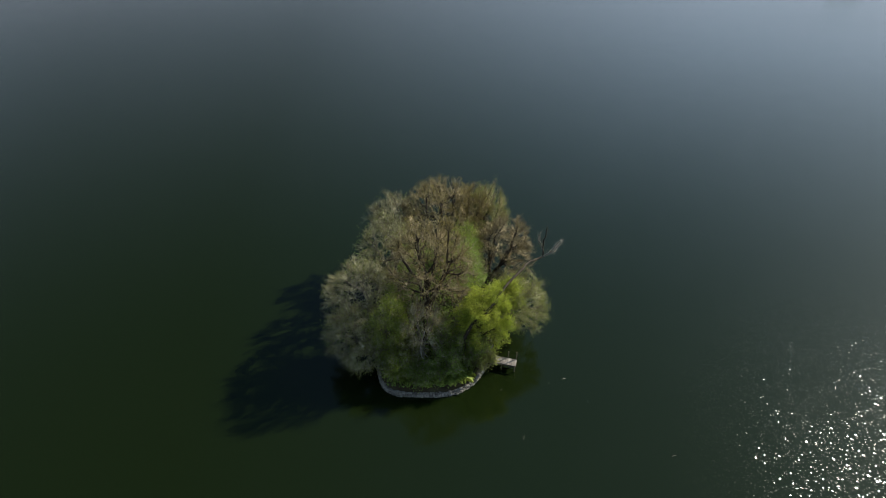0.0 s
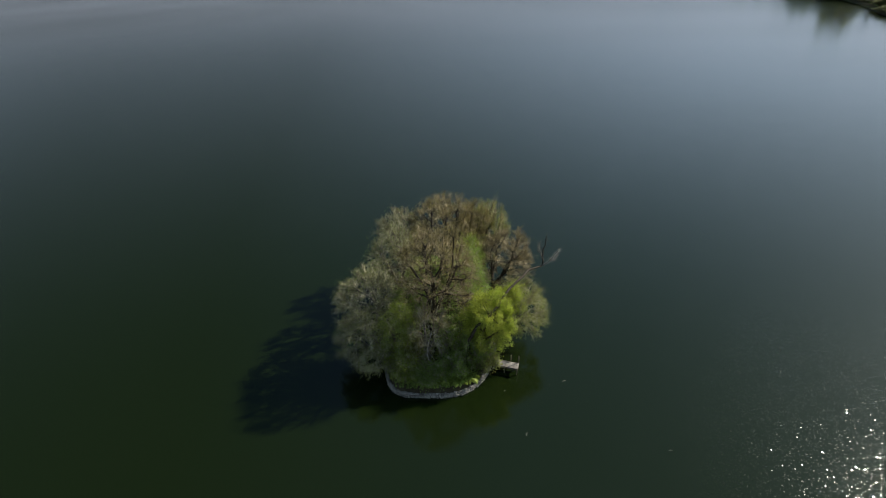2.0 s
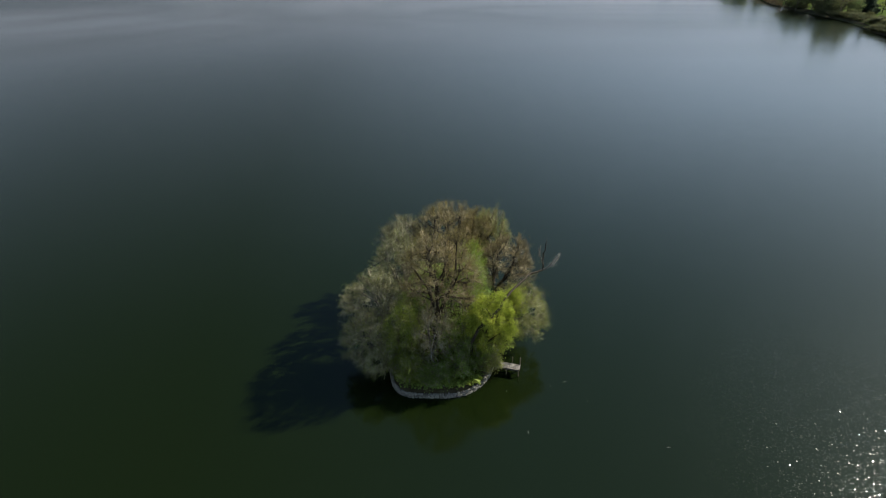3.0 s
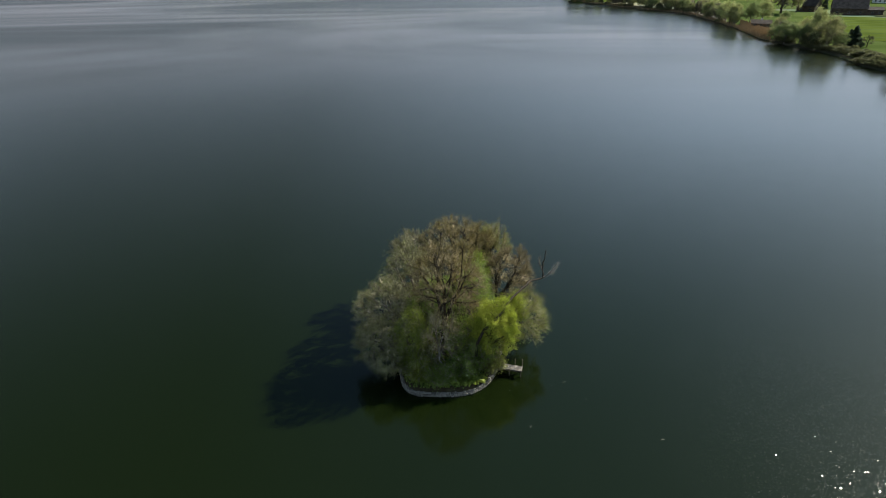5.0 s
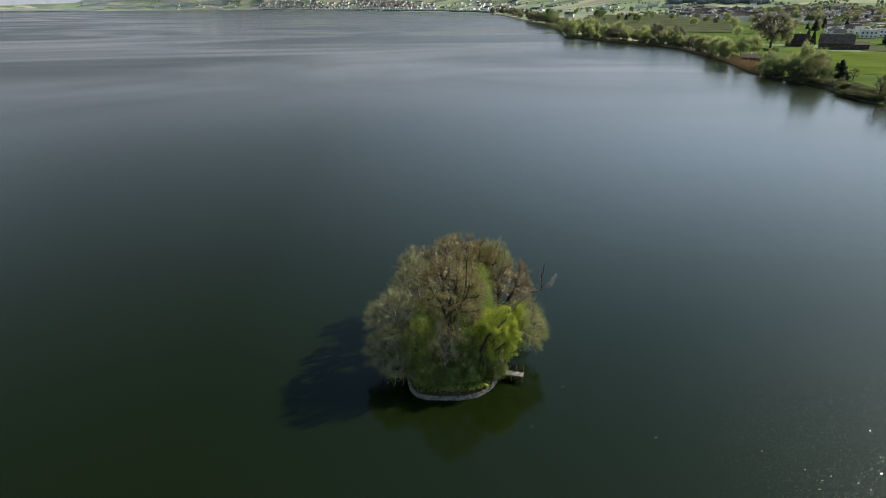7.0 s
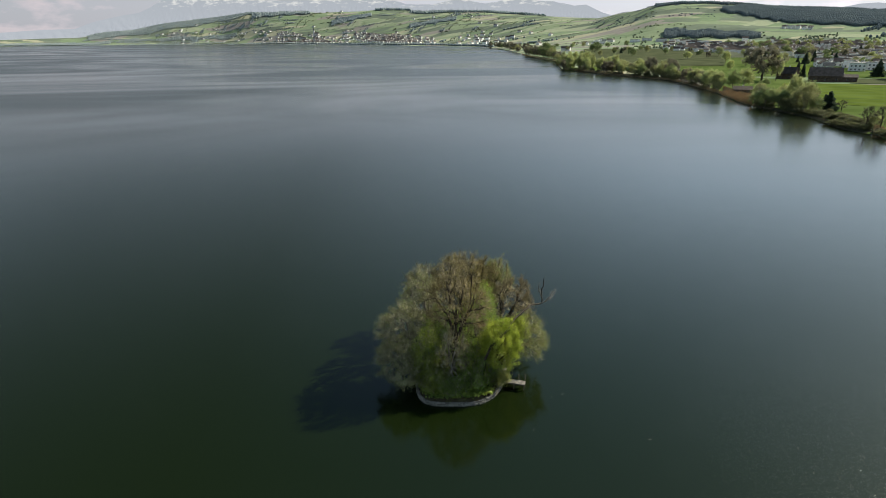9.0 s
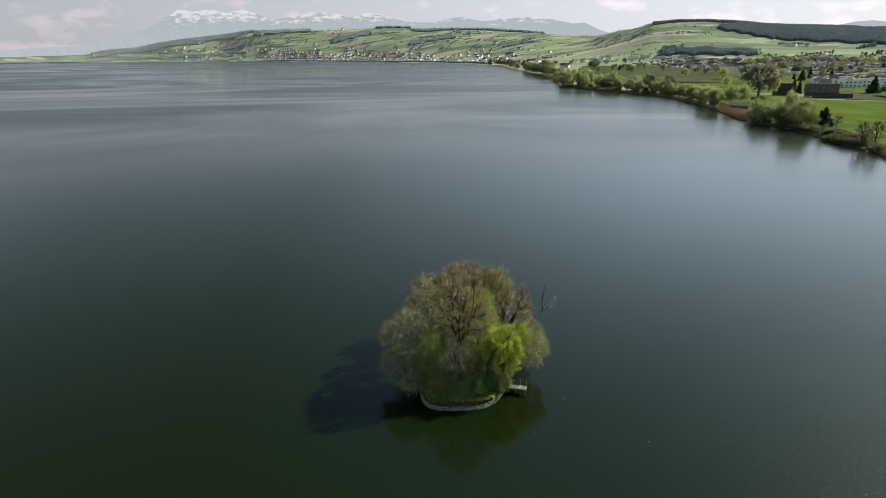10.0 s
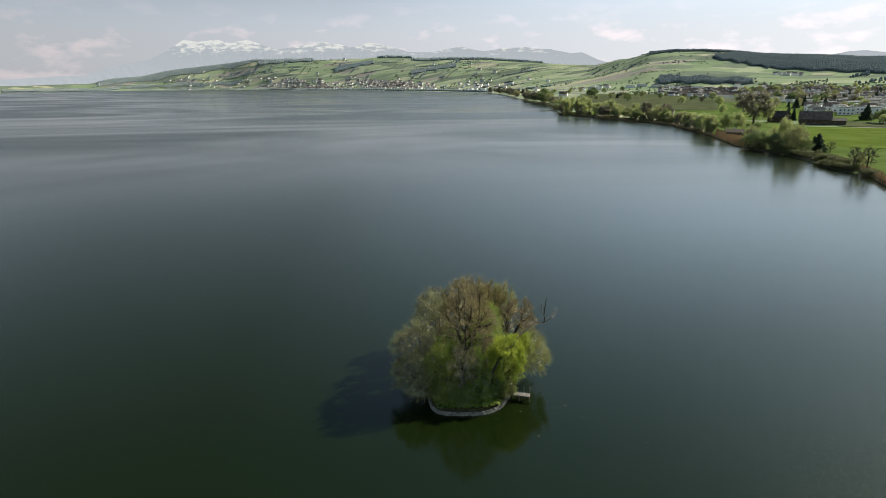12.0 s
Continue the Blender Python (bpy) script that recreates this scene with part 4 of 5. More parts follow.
KINDS = {   # prototypes about 10 m high
    "spring": lambda: far_tree("tree", "shore tree in fresh yellow-green leaf", 101, 5.8, 3.9, 4.0, M_LEAF_SHORE_LIGHT, M_TWIG_BROWN, M_BARK, 3600, 0.42),
    "green": lambda: far_tree("tree", "shore tree in green leaf", 102, 5.6, 4.0, 4.2, M_LEAF_MEADOW, M_TWIG_BROWN, M_BARK, 3600, 0.42),
    "olive": lambda: far_tree("tree", "shore tree with olive green buds", 103, 5.6, 4.0, 4.2, M_LEAF_SHORE_BUDS, M_TWIG_BROWN, M_BARK, 3000, 0.40),
    "brown": lambda: far_tree("tree", "shore tree with brown buds and bare twigs", 104, 5.6, 4.1, 4.2, M_LEAF_OAK, M_TWIG_DARK, M_BARK_DARK, 3400, 0.42, 1300),
    "bare": lambda: far_tree("tree", "bare dark tree on the bank", 105, 6.0, 3.2, 4.0, M_LEAF_OAK, M_TWIG_DARK, M_BARK_DARK, 60, 0.3, 600),
    "poplar": lambda: far_tree("poplar", "slim upright poplar in spring leaf", 106, 5.6, 1.5, 4.6, M_LEAF_SHORE_LIGHT, M_TWIG_BROWN, M_BARK, 2000, 0.40),
    "dark": lambda: far_tree("tree", "dense dark green tree", 107, 5.4, 4.2, 4.6, M_LEAF_DARK, M_TWIG_BROWN, M_BARK_DARK, 3800, 0.46),
    "bush": lambda: far_tree("bush", "olive bush at the water's edge", 108, 4.4, 5.5, 4.2, M_LEAF_SCRUB, M_TWIG_BROWN, M_BARK, 2300, 0.7, 600, "bush"),
    "conifer": lambda: conifer("dark green conifer with pointed top", 109),
}
MADE = {}
tree_rng = random.Random(21)


def stand(kind, az, d, high, wide=0.0):
    """A tree of that kind, so high and wide, at that azimuth and distance."""
    x, y, z = place(az, d)
    z = max(z, 0.25)
    sz = high / 10.0
    base_w = {"poplar": 3.4, "conifer": 7.0, "bush": 11.0, "bare": 7.0}.get(kind, 8.6)
    sx = wide / base_w if wide else sz * tree_rng.uniform(0.85, 1.15)
    m = pose(x, y, z - 0.1, 0, 0, tree_rng.uniform(0, 360)) @ Matrix.Diagonal((sx, sx, sz, 1))
    if kind not in MADE:
        MADE[kind] = KINDS[kind]()
        MADE[kind].location = (0, 0, 0)
        first = MADE[kind]
        first.matrix_basis = m
        return first
    src = MADE[kind]
    ob = copy_thing(src, m)
    ob.matrix_basis = m
    return ob


for kind, az, d, high, wide in [
        ("bare", 35.97, 279, 10.4, 7.5), ("bare", 35.04, 281, 9.8, 6.5), ("olive", 35.47, 285, 6.9, 5.5), ("bush", 31.9, 316, 3.6, 9), ("bush", 33.2, 302, 4.0, 11),
        ("bush", 34.3, 288, 4.4, 9), ("bush", 32.6, 310, 3.2, 8), ("bush", 33.8, 295, 4.4, 9), ("bare", 33.3, 338, 5.7, 6), ("conifer", 32.4, 337, 10.6, 10.5), ("conifer", 32.1, 339, 8.6, 8),
        ("olive", 30.7, 330, 14.7, 11.5), ("spring", 29.84, 345, 16.5, 9), ("bush", 29.63, 334, 7.4, 11), ("green", 28.9, 342, 9, 9), ("green", 27.9, 345, 11, 11.6), ("olive", 27.1, 354, 7.5, 7),
        ("green", 29.3, 343, 9, 8.5), ("olive", 30.2, 336, 10.5, 8.5), ("brown", 31.15, 338, 9.5, 8), ("green", 31.6, 330, 7.5, 7), ("green", 30.9, 352, 13, 9),
        ("green", 27.79, 460, 6, 6.8), ("spring", 26.15, 446, 13.0, 12), ("green", 25.28, 432, 13.7, 9.6), ("spring", 24.14, 430, 13.8, 12.5), ("spring", 23.5, 448, 14.0, 15),
        ("brown", 27.43, 512, 26, 27), ("spring", 28.45, 514, 20, 9), ("conifer", 29.92, 545, 14.5, 7), ("conifer", 30.33, 548, 13.5, 6), ("conifer", 35.29, 570, 15.2, 12.4),
        ("dark", 36.22, 545, 10.7, 13), ("spring", 36.45, 532, 7.3, 10), ("poplar", 10.8, 706, 20.8, 5), ("poplar", 11.35, 702, 19.5, 8), ("spring", 11.9, 700, 19, 12), ("spring", 12.9, 678, 19.5, 20),
        ("olive", 14.7, 634, 14.2, 15), ("olive", 16.1, 607, 14, 16), ("spring", 17.6, 584, 15.8, 11), ("brown", 18.5, 570, 19, 12), ("olive", 19.6, 556, 16, 11), ("brown", 20.4, 552, 16, 11),
        ("olive", 21.7, 516, 11.5, 12), ("spring", 22.5, 492, 12, 12), ("dark", 13.6, 1120, 18.8, 22), ("spring", 21.5, 845, 10.8, 12), ("dark", 9.34, 990, 24, 25), ("dark", 9.0, 1010, 20, 22),
        ("brown", 10.28, 868, 14, 16), ("olive", 10.36, 826, 12, 13), ("bush", 10.42, 780, 6, 14), ("bush", 10.48, 745, 5, 12), ("spring", 10.5, 730, 12, 9), ("brown", 7.99, 1160, 17, 20), ("brown", 7.4, 1260, 18, 22), ("brown", 6.5, 1390, 18, 24), ("brown", 5.84, 1530, 20, 24)]:
    low = 0.80 if 10.5 < az < 24.5 and d < 760 else 0.88
    stand(kind, az, d, high * low, wide * 0.92)
# the belt between them
for k in range(140):
    az = tree_rng.uniform(10.8, 35.5) if k < 90 else tree_rng.uniform(10.8, 24.3)
    s = float(np.interp(az, SHORE_AZ, SHORE_D))
    far = tree_rng.uniform(1, 24)
    kind = tree_rng.choice(["bush", "bush", "olive", "spring", "brown", "green", "olive"]) if k < 90 else tree_rng.choice(["poplar", "bare", "poplar", "brown"])
    if 24.5 < az < 26.9 and far < 50:
        continue
    if az > 29.5:
        kind = "bush"
    high = tree_rng.uniform(2.4, 3.8) if az > 29.5 else tree_rng.uniform(3, 5.5) if kind == "bush" else tree_rng.uniform(5, 10) * (1.0 if az > 22 else 1.1)
    stand(kind, az, s + far, high, high * tree_rng.uniform(0.32, 0.5) if k >= 90 else 0.0)
for k in range(16):      # row of young poplars on the point
    stand("poplar", 10.9 + 0.33 * k + tree_rng.uniform(-0.1, 0.1), float(np.interp(10.9 + 0.33 * k, SHORE_AZ, SHORE_D)) + tree_rng.uniform(8, 30), tree_rng.uniform(10.5, 16), tree_rng.uniform(4, 6.5))
for k in range(70):      # orchards and hedges behind
    az = tree_rng.uniform(9, 36.5)
    d = tree_rng.uniform(620, 1500)
    s = float(np.interp(az, SHORE_AZ, SHORE_D))
    if d < s + 60:
        continue
    stand(tree_rng.choice(["spring", "green", "dark", "brown", "olive", "conifer"]), az, d, tree_rng.uniform(6, 12))
for k in range(52):      # low bushes along the water's edge
    az = tree_rng.uniform(11.0, 24.3) if k < 30 else tree_rng.uniform(27.0, 36.6)
    stand("bush", az, float(np.interp(az, SHORE_AZ, SHORE_D)) + tree_rng.uniform(-1.0, 2.5), tree_rng.uniform(1.4, 2.8), tree_rng.uniform(4, 7))
for k in range(150):      # garden trees in the village
    stand(tree_rng.choice(["dark", "brown", "brown", "olive", "conifer", "spring"]), tree_rng.uniform(26, 37.5), tree_rng.uniform(680, 1500), tree_rng.uniform(7, 13))
for k in range(34):      # wooded point beyond
    az = tree_rng.uniform(3.5, 10.0)
    s = float(np.interp(az, SHORE_AZ, SHORE_D))
    stand(tree_rng.choice(["brown", "dark", "olive", "brown"]), az, s + tree_rng.uniform(8, 70), tree_rng.uniform(10, 17))

# ---------------------------------------------------------------- far woods and hedges


def clumps(rng, pts, wide, high):
    """Uneven tree crowns, one lumpy low solid for each point."""
    t = (1 + 5 ** 0.5) / 2
    base = np.array([(-1, t, 0), (1, t, 0), (-1, -t, 0), (1, -t, 0), (0, -1, t), (0, 1, t), (0, -1, -t), (0, 1, -t), (t, 0, -1), (t, 0, 1), (-t, 0, -1), (-t, 0, 1)]) / 1.9
    tri = np.array([(0, 11, 5), (0, 5, 1), (0, 1, 7), (0, 7, 10), (0, 10, 11), (1, 5, 9), (5, 11, 4), (11, 10, 2), (10, 7, 6), (7, 1, 8),
                    (3, 9, 4), (3, 4, 2), (3, 2, 6), (3, 6, 8), (3, 8, 9), (4, 9, 5), (2, 4, 11), (6, 2, 10), (8, 6, 7), (9, 8, 1)])
    n = len(pts)
    s = rng.uniform(0.7, 1.3, n)
    v = base[None] * rng.uniform(0.88, 1.12, (n, 12, 1)) * np.stack([wide / 2 * s, wide / 2 * s, high / 2 * s * rng.uniform(0.8, 1.3, n)], 1)[:, None, :]
    v = v + np.asarray(pts)[:, None, :] + np.stack([0 * s, 0 * s, high * 0.42 * s], 1)[:, None, :]
    return v.reshape(-1, 3), (tri[None] + 12 * np.arange(n)[:, None, None]).reshape(-1, 3)


def wood(name, label, seed, az0, az1, d_near, d_far, n, wide, high, mat=None, rows=0):
    """A wood between two azimuths; near and far edges given as pairs for its two ends."""
    rng = np.random.default_rng(seed)
    f, g = rng.uniform(0, 1, n), rng.uniform(0, 1, n)
    az = az0 + (az1 - az0) * f
    near = d_near[0] + (d_near[1] - d_near[0]) * f + 12 * np.sin(f * 23 + seed)
    far = d_far[0] + (d_far[1] - d_far[0]) * f + 14 * np.sin(f * 17 + seed * 2)
    d = near + (far - near) * g
    if rows:      # gathered into short hedgerows and groups
        k = rng.integers(0, rows, n)
        along = rng.normal(0, 1, n) * rng.uniform(8, 55, rows)[k]
        turn = rng.choice([0.3, 1.87], rows)[k]
        d = d[k] + along * np.cos(turn) + rng.normal(0, 5, n)
        az = az[k] + np.degrees((along * np.sin(turn) + rng.normal(0, 5, n)) / d)
    x, y = HUB[0] + d * np.sin(np.radians(az)), HUB[1] + d * np.cos(np.radians(az))
    pts = np.stack([x, y, land_height(x, y)], 1)
    v, t = clumps(rng, pts, wide, high)
    tagged(new(name, quick_mesh(name, v, t, mat or M_HAZED_WOODS, True)), label, "woods", kind="stuff")


wood("hill_wood", "dark mixed forest on the hillside", 1, 23.8, 28.0, (2075, 1985), (2130, 2330), 9000, 5, 8)
wood("hill_wood", "dark mixed forest on the hillside", 2, 28.0, 36.2, (1985, 1930), (2350, 2400), 21000, 5, 8)
wood("hill_wood", "dark strip of forest at the foot of the hill", 3, 19.4, 26.9, (1640, 1640), (1730, 1690), 5500, 4.6, 8)
wood("hill_wood", "row of dark trees along the crest", 4, 18.4, 28.0, (2240, 2280), (2330, 2360), 1600, 4.6, 7)
wood("hill_wood", "patch of dark forest on the slope", 5, -10.6, -7.0, (3740, 3760), (3850, 3870), 2600, 6.5, 8, M_HAZED_FAR_WOODS)
wood("hill_wood", "patch of dark forest on the slope", 6, -3.5, 0.8, (3230, 3230), (3320, 3330), 2600, 6, 7.5, M_HAZED_FAR_WOODS)
wood("hill_wood", "dark forest along the ridge", 7, -6.6, -3.4, (4010, 3960), (4080, 4010), 800, 9, 11, M_HAZED_FAR_WOODS)
wood("hill_wood", "dark forest along the ridge", 8, -3.4, 9.0, (3740, 3290), (3850, 3420), 2400, 8, 10, M_HAZED_FAR_WOODS)
wood("hill_wood", "dark forest along the ridge", 9, -17.5, -12.5, (4180, 4130), (4280, 4230), 1000, 9, 11, M_HAZED_FAR_WOODS)
wood("hill_wood", "dark forest falling to the lake", 10, -30.5, -17.0, (4330, 4270), (4510, 4390), 9000, 6.5, 6, M_HAZED_FAR_WOODS)
wood("hill_wood", "dark wood on the far bank", 11, -37.0, -29.0, (4230, 4130), (4330, 4200), 2200, 7, 8, M_HAZED_FAR_WOODS)
wood("hill_wood", "narrow wood across the far slope, paled by painted haze", 22, -28.0, -19.0, (4180, 4010), (4230, 4070), 1500, 6.5, 6, M_HAZED_FAR_WOODS)
wood("copse", "copses between the fields on the far slope, paled by painted haze", 23, -31.0, -14.0, (4120, 3650), (4400, 4200), 2600, 6, 5, M_HAZED_FAR_WOODS, 60)
wood("shore_wood", "line of trees along the far bank", 12, -34.0, -15.4, (4190, 3500), (4230, 3530), 1200, 7, 7, M_HAZED_FAR_WOODS)
wood("shore_wood", "line of trees along the far bank", 13, -15.4, -6.1, (3500, 2610), (3550, 2660), 900, 8, 6, M_HAZED_FAR_WOODS)
wood("shore_wood", "line of trees along the far bank", 14, -6.1, 4.3, (2605, 1890), (2650, 1960), 900, 7, 6, M_HAZED_FAR_WOODS)
# hedge colour is lightened too, to hold some of the distance haze
M_HEDGE = speckled("hedge_foliage", (0.18, 0.21, 0.135), (0.25, 0.275, 0.175), 0.02, 0.9, 0, 0, 4, 0.4)
wood("hedge", "scattered hedges and orchard trees on the slopes", 15, -26.0, -10.0, (4150, 3200), (4450, 4150), 1100, 7, 5, M_HEDGE, 90)
wood("hedge", "scattered hedges and orchard trees on the slopes", 16, -10.0, 6.0, (3150, 2100), (4050, 3600), 1100, 5, 3.8, M_HEDGE, 100)
wood("hedge", "scattered hedges and orchard trees on the slopes", 17, 6.0, 20.0, (1600, 1500), (3200, 2250), 300, 4, 3.2, M_HEDGE, 36)
wood("copse", "small dark copses and tree rows on the upper slope", 19, 10.0, 23.0, (2000, 1850), (2900, 2250), 260, 4, 3.6, M_HAZED_WOODS, 20)
wood("copse", "small dark copses and tree rows beside the forest", 20, 33.0, 39.0, (1680, 1650), (2250, 2300), 420, 6, 8, M_HAZED_WOODS, 14)
wood("copse", "copses among the far fields, paled by painted haze", 21, -20.0, 9.0, (3300, 1750), (4300, 3350), 1600, 7, 6, M_HAZED_FAR_WOODS, 46)
wood("hedge", "scattered hedges and garden trees in the village", 18, 17.0, 37.0, (1300, 1250), (1750, 1750), 500, 5, 4, M_HEDGE, 110)


def reeds(label, seed, az0, az1, depth, n):
    rng = np.random.default_rng(seed)
    az = rng.uniform(az0, az1, n)
    s = np.interp(az, SHORE_AZ, SHORE_D)
    d = s + rng.uniform(-3, depth, n)
    x, y = HUB[0] + d * np.sin(np.radians(az)), HUB[1] + d * np.cos(np.radians(az))
    p = np.stack([x, y, np.maximum(land_height(x, y), -0.2)], 1)
    q = p + np.stack([rng.normal(0, 0.25, n), rng.normal(0, 0.25, n), rng.uniform(1.2, 2.2, n)], 1)
    v, t = spikes(p, q, np.full(n, 0.14))
    tagged(new("reed_bed", quick_mesh("reed_bed", v, t, M_REED)), label, "reeds", kind="stuff")


reeds("bed of dry brown reeds on the shore", 31, 24.6, 26.9, 42, 4200)
reeds("strip of dry brown reeds at the bank", 32, 35.6, 40.0, 9, 2600)
reeds("thin strip of dry reeds along the bank", 33, 11.0, 24.6, 4, 2500)
reeds("brown reeds on a spit of land", 34, 7.0, 10.6, 8, 1500)

# ---------------------------------------------------------------- single fields near the shore
M_CROP = speckled("young_crop", (0.082, 0.112, 0.022), (0.112, 0.146, 0.034), 0.05, 0.95)
M_VINE = speckled("bare_orchard_earth", (0.058, 0.066, 0.036), (0.088, 0.098, 0.055), 0.04, 0.95)
M_BANK = speckled("rough_grass_bank", (0.062, 0.072, 0.038), (0.095, 0.104, 0.058), 0.1, 0.95)


def field(name, label, az0, az1, d0, d1, mat, slant=0.0, lift=0.3):
    """A field that follows the ground a hand's breadth above it."""
    a, r = np.linspace(az0, az1, 30), np.linspace(0, 1, 14)
    A, F = np.meshgrid(a, r, indexing="ij")
    D = d0 + (d1 - d0) * F + slant * (A - az0)
    X, Y = HUB[0] + D * np.sin(np.radians(A)), HUB[1] + D * np.cos(np.radians(A))
    Z = land_height(X, Y) + lift
    idx = np.arange(A.size).reshape(A.shape)
    p, q, u, w = idx[:-1, :-1].ravel(), idx[:-1, 1:].ravel(), idx[1:, 1:].ravel(), idx[1:, :-1].ravel()
    me = quick_mesh(name, np.stack([X.ravel(), Y.ravel(), Z.ravel()], 1), np.concatenate([np.stack([p, u, q], 1), np.stack([p, w, u], 1)]), mat, True)
    tagged(new(name, me), label, "field", kind="structure")


field("field_1", "bright green crop field behind the lakeside trees", 29.0, 42.0, 362, 492, M_CROP)
field("field_2", "dark bare orchard land behind the shore", 12.6, 24.5, 700, 1290, M_VINE, 0.0, 0.7)
field("field_3", "bright green meadow below the village", 26.5, 31.0, 600, 700, M_CROP)
field("field_4", "rough grass bank beside the farm", 33.6, 42.0, 500, 545, M_BANK)
M_GARDEN = speckled("village_gardens", (0.08, 0.09, 0.06), (0.125, 0.135, 0.095), 0.03, 0.95, 0, 0, 6)
field("field_6", "dull green gardens and lanes of the village", 21.0, 40.0, 880, 1540, M_GARDEN, 0.0, 0.5)
M_MEADOW = speckled("meadow_grass", (0.07, 0.10, 0.028), (0.105, 0.14, 0.045), 0.04, 0.95, 0, 0, 6)
field("field_7", "green meadow between the farm and the village", 21.0, 42.0, 552, 880, M_MEADOW, 0.0, 0.2)
field("field_8", "green grass bank along the lakeside trees", 28.6, 41.0, 344, 490, M_MEADOW, -11.5, 0.15)
field("field_9", "green meadow behind the reed bed and cabin", 23.6, 30.0, 378, 560, M_MEADOW, -6.0, 0.12)
field("field_5", "light green meadow behind the poplars", 11.0, 17.5, 640, 690, M_CROP)
M_EARTH = speckled("bank_earth", (0.05, 0.046, 0.03), (0.09, 0.084, 0.052), 0.3, 0.95, 0, 0.02)


def build_bank():
    """The low earth bank where the shore meets the water, following the shoreline."""
    a, u = np.arange(10.7, 41.0, 0.12), np.linspace(-3.4, 5.0, 7)
    A, U = np.meshgrid(a, u, indexing="ij")
    D = np.interp(A, SHORE_AZ, SHORE_D) + U
    X, Y = HUB[0] + D * np.sin(np.radians(A)), HUB[1] + D * np.cos(np.radians(A))
    Z = land_height(X, Y) + 0.06
    idx = np.arange(A.size).reshape(A.shape)
    p, q, r, w = idx[:-1, :-1].ravel(), idx[:-1, 1:].ravel(), idx[1:, 1:].ravel(), idx[1:, :-1].ravel()
    me = quick_mesh("bank", np.stack([X.ravel(), Y.ravel(), Z.ravel()], 1), np.concatenate([np.stack([p, r, q], 1), np.stack([p, w, r], 1)]), M_EARTH, True)
    tagged(new("bank", me), "dark earth bank along the wooded shore", "bank", kind="structure")


build_bank()
for k in range(6):      # darker strips across the near crop: tramlines and painted tree shadows
    field("field_stripe", "narrow darker track and painted tree-shadow line across the crop field", 29.4, 42.0, 374 + k * 19, 377.5 + k * 19, M_MEADOW, 0.0, 0.36)

# ---------------------------------------------------------------- houses


def gable(w, l, wall_h, roof_h, over=0.5):
    """Roof prism with eaves, of some thickness, over a w by l house; the ridge runs along y."""
    a, b, e = w / 2 + over, l / 2 + over, over * roof_h / (w / 2)
    z0, z1 = wall_h - e, wall_h + roof_h
    vs = [(-a, -b, z0), (0, -b, z1), (a, -b, z0), (-a, b, z0), (0, b, z1), (a, b, z0)]
    vs += [(x, y, z + 0.25) for x, y, z in vs]
    fs = [(6, 7, 10, 9), (7, 8, 11, 10), (0, 3, 4, 1), (1, 4, 5, 2), (0, 1, 7, 6), (1, 2, 8, 7), (3, 9, 10, 4), (4, 10, 11, 5), (0, 6, 9, 3), (2, 5, 11, 8)]
    return vs, fs


def house(label, w, l, h, rh, wall, roof, storeys, bays, category="house", group="village houses", near=True, framed=False):
    thing = tagged(new("house"), label, category, group)
    bm = bmesh.new()
    pts = [(-w / 2, 0), (w / 2, 0), (w / 2, h), (0, h + rh), (-w / 2, h)] if rh else [(-w / 2, 0), (w / 2, 0), (w / 2, h), (-w / 2, h)]
    f = bm.faces.new([bm.verts.new((x, -l / 2, z - (0.6 if z == 0 else 0))) for x, z in pts])
    ext = bmesh.ops.extrude_face_region(bm, geom=[f])
    bmesh.ops.translate(bm, vec=(0, l, 0), verts=[v for v in ext["geom"] if isinstance(v, bmesh.types.BMVert)])
    bmesh.ops.recalc_face_normals(bm, faces=bm.faces[:])
    part("wall", bm, wall, thing)
    if rh:
        v, fs = gable(w, l, h, rh)
        mesh_part("roof", arrays_mesh("roof", v, fs, roof), thing)
        part("chimney", box_bm(w * 0.12, -0.4, h + rh * 0.5, w * 0.12 + 0.7, 0.4, h + rh + 0.9, 0.04), M_PLASTER, thing)
    else:
        part("roof", box_bm(-w / 2 - 0.3, -l / 2 - 0.3, h, w / 2 + 0.3, l / 2 + 0.3, h + 0.35, 0.05), roof, thing)
    for side in (-1, 1) if near else ():
        for s in range(storeys):
            for k in range(bays):
                y = -l / 2 + l * (k + 0.5) / bays
                z = 0.9 + s * 2.8
                x = side * w / 2
                w_ob = part("window", box_bm(x - 0.05, y - 0.6, z, x + 0.05, y + 0.6, z + 1.3), M_PLANK if framed else M_PANE, thing)
                if framed:
                    for a, b in ((-0.52, -0.03), (0.03, 0.52)):
                        part("pane", box_bm(x - 0.07, y + a, z + 0.08, x + 0.07, y + b, z + 1.22), M_PANE, w_ob, "dark window pane")
            if side > 0:
                continue
            x = -w / 4 + w / 2 * (s % 2)
            part("window", box_bm(x - 0.6, side * l / 2 - 0.05, 0.9 + s * 2.8, x + 0.6, side * l / 2 + 0.05, 2.2 + s * 2.8), M_PANE, thing)
    if framed:
        d_ob = part("door", box_bm(-1.3, -l / 2 - 0.09, -0.1, 1.3, -l / 2 + 0.02, 2.35), M_POST, thing, "wide plank door")
        for k in range(2):
            part("crossbar", box_bm(-1.2, -l / 2 - 0.14, 0.5 + k * 1.1, 1.2, -l / 2 - 0.09, 0.68 + k * 1.1), M_PLANK, d_ob)
    return thing


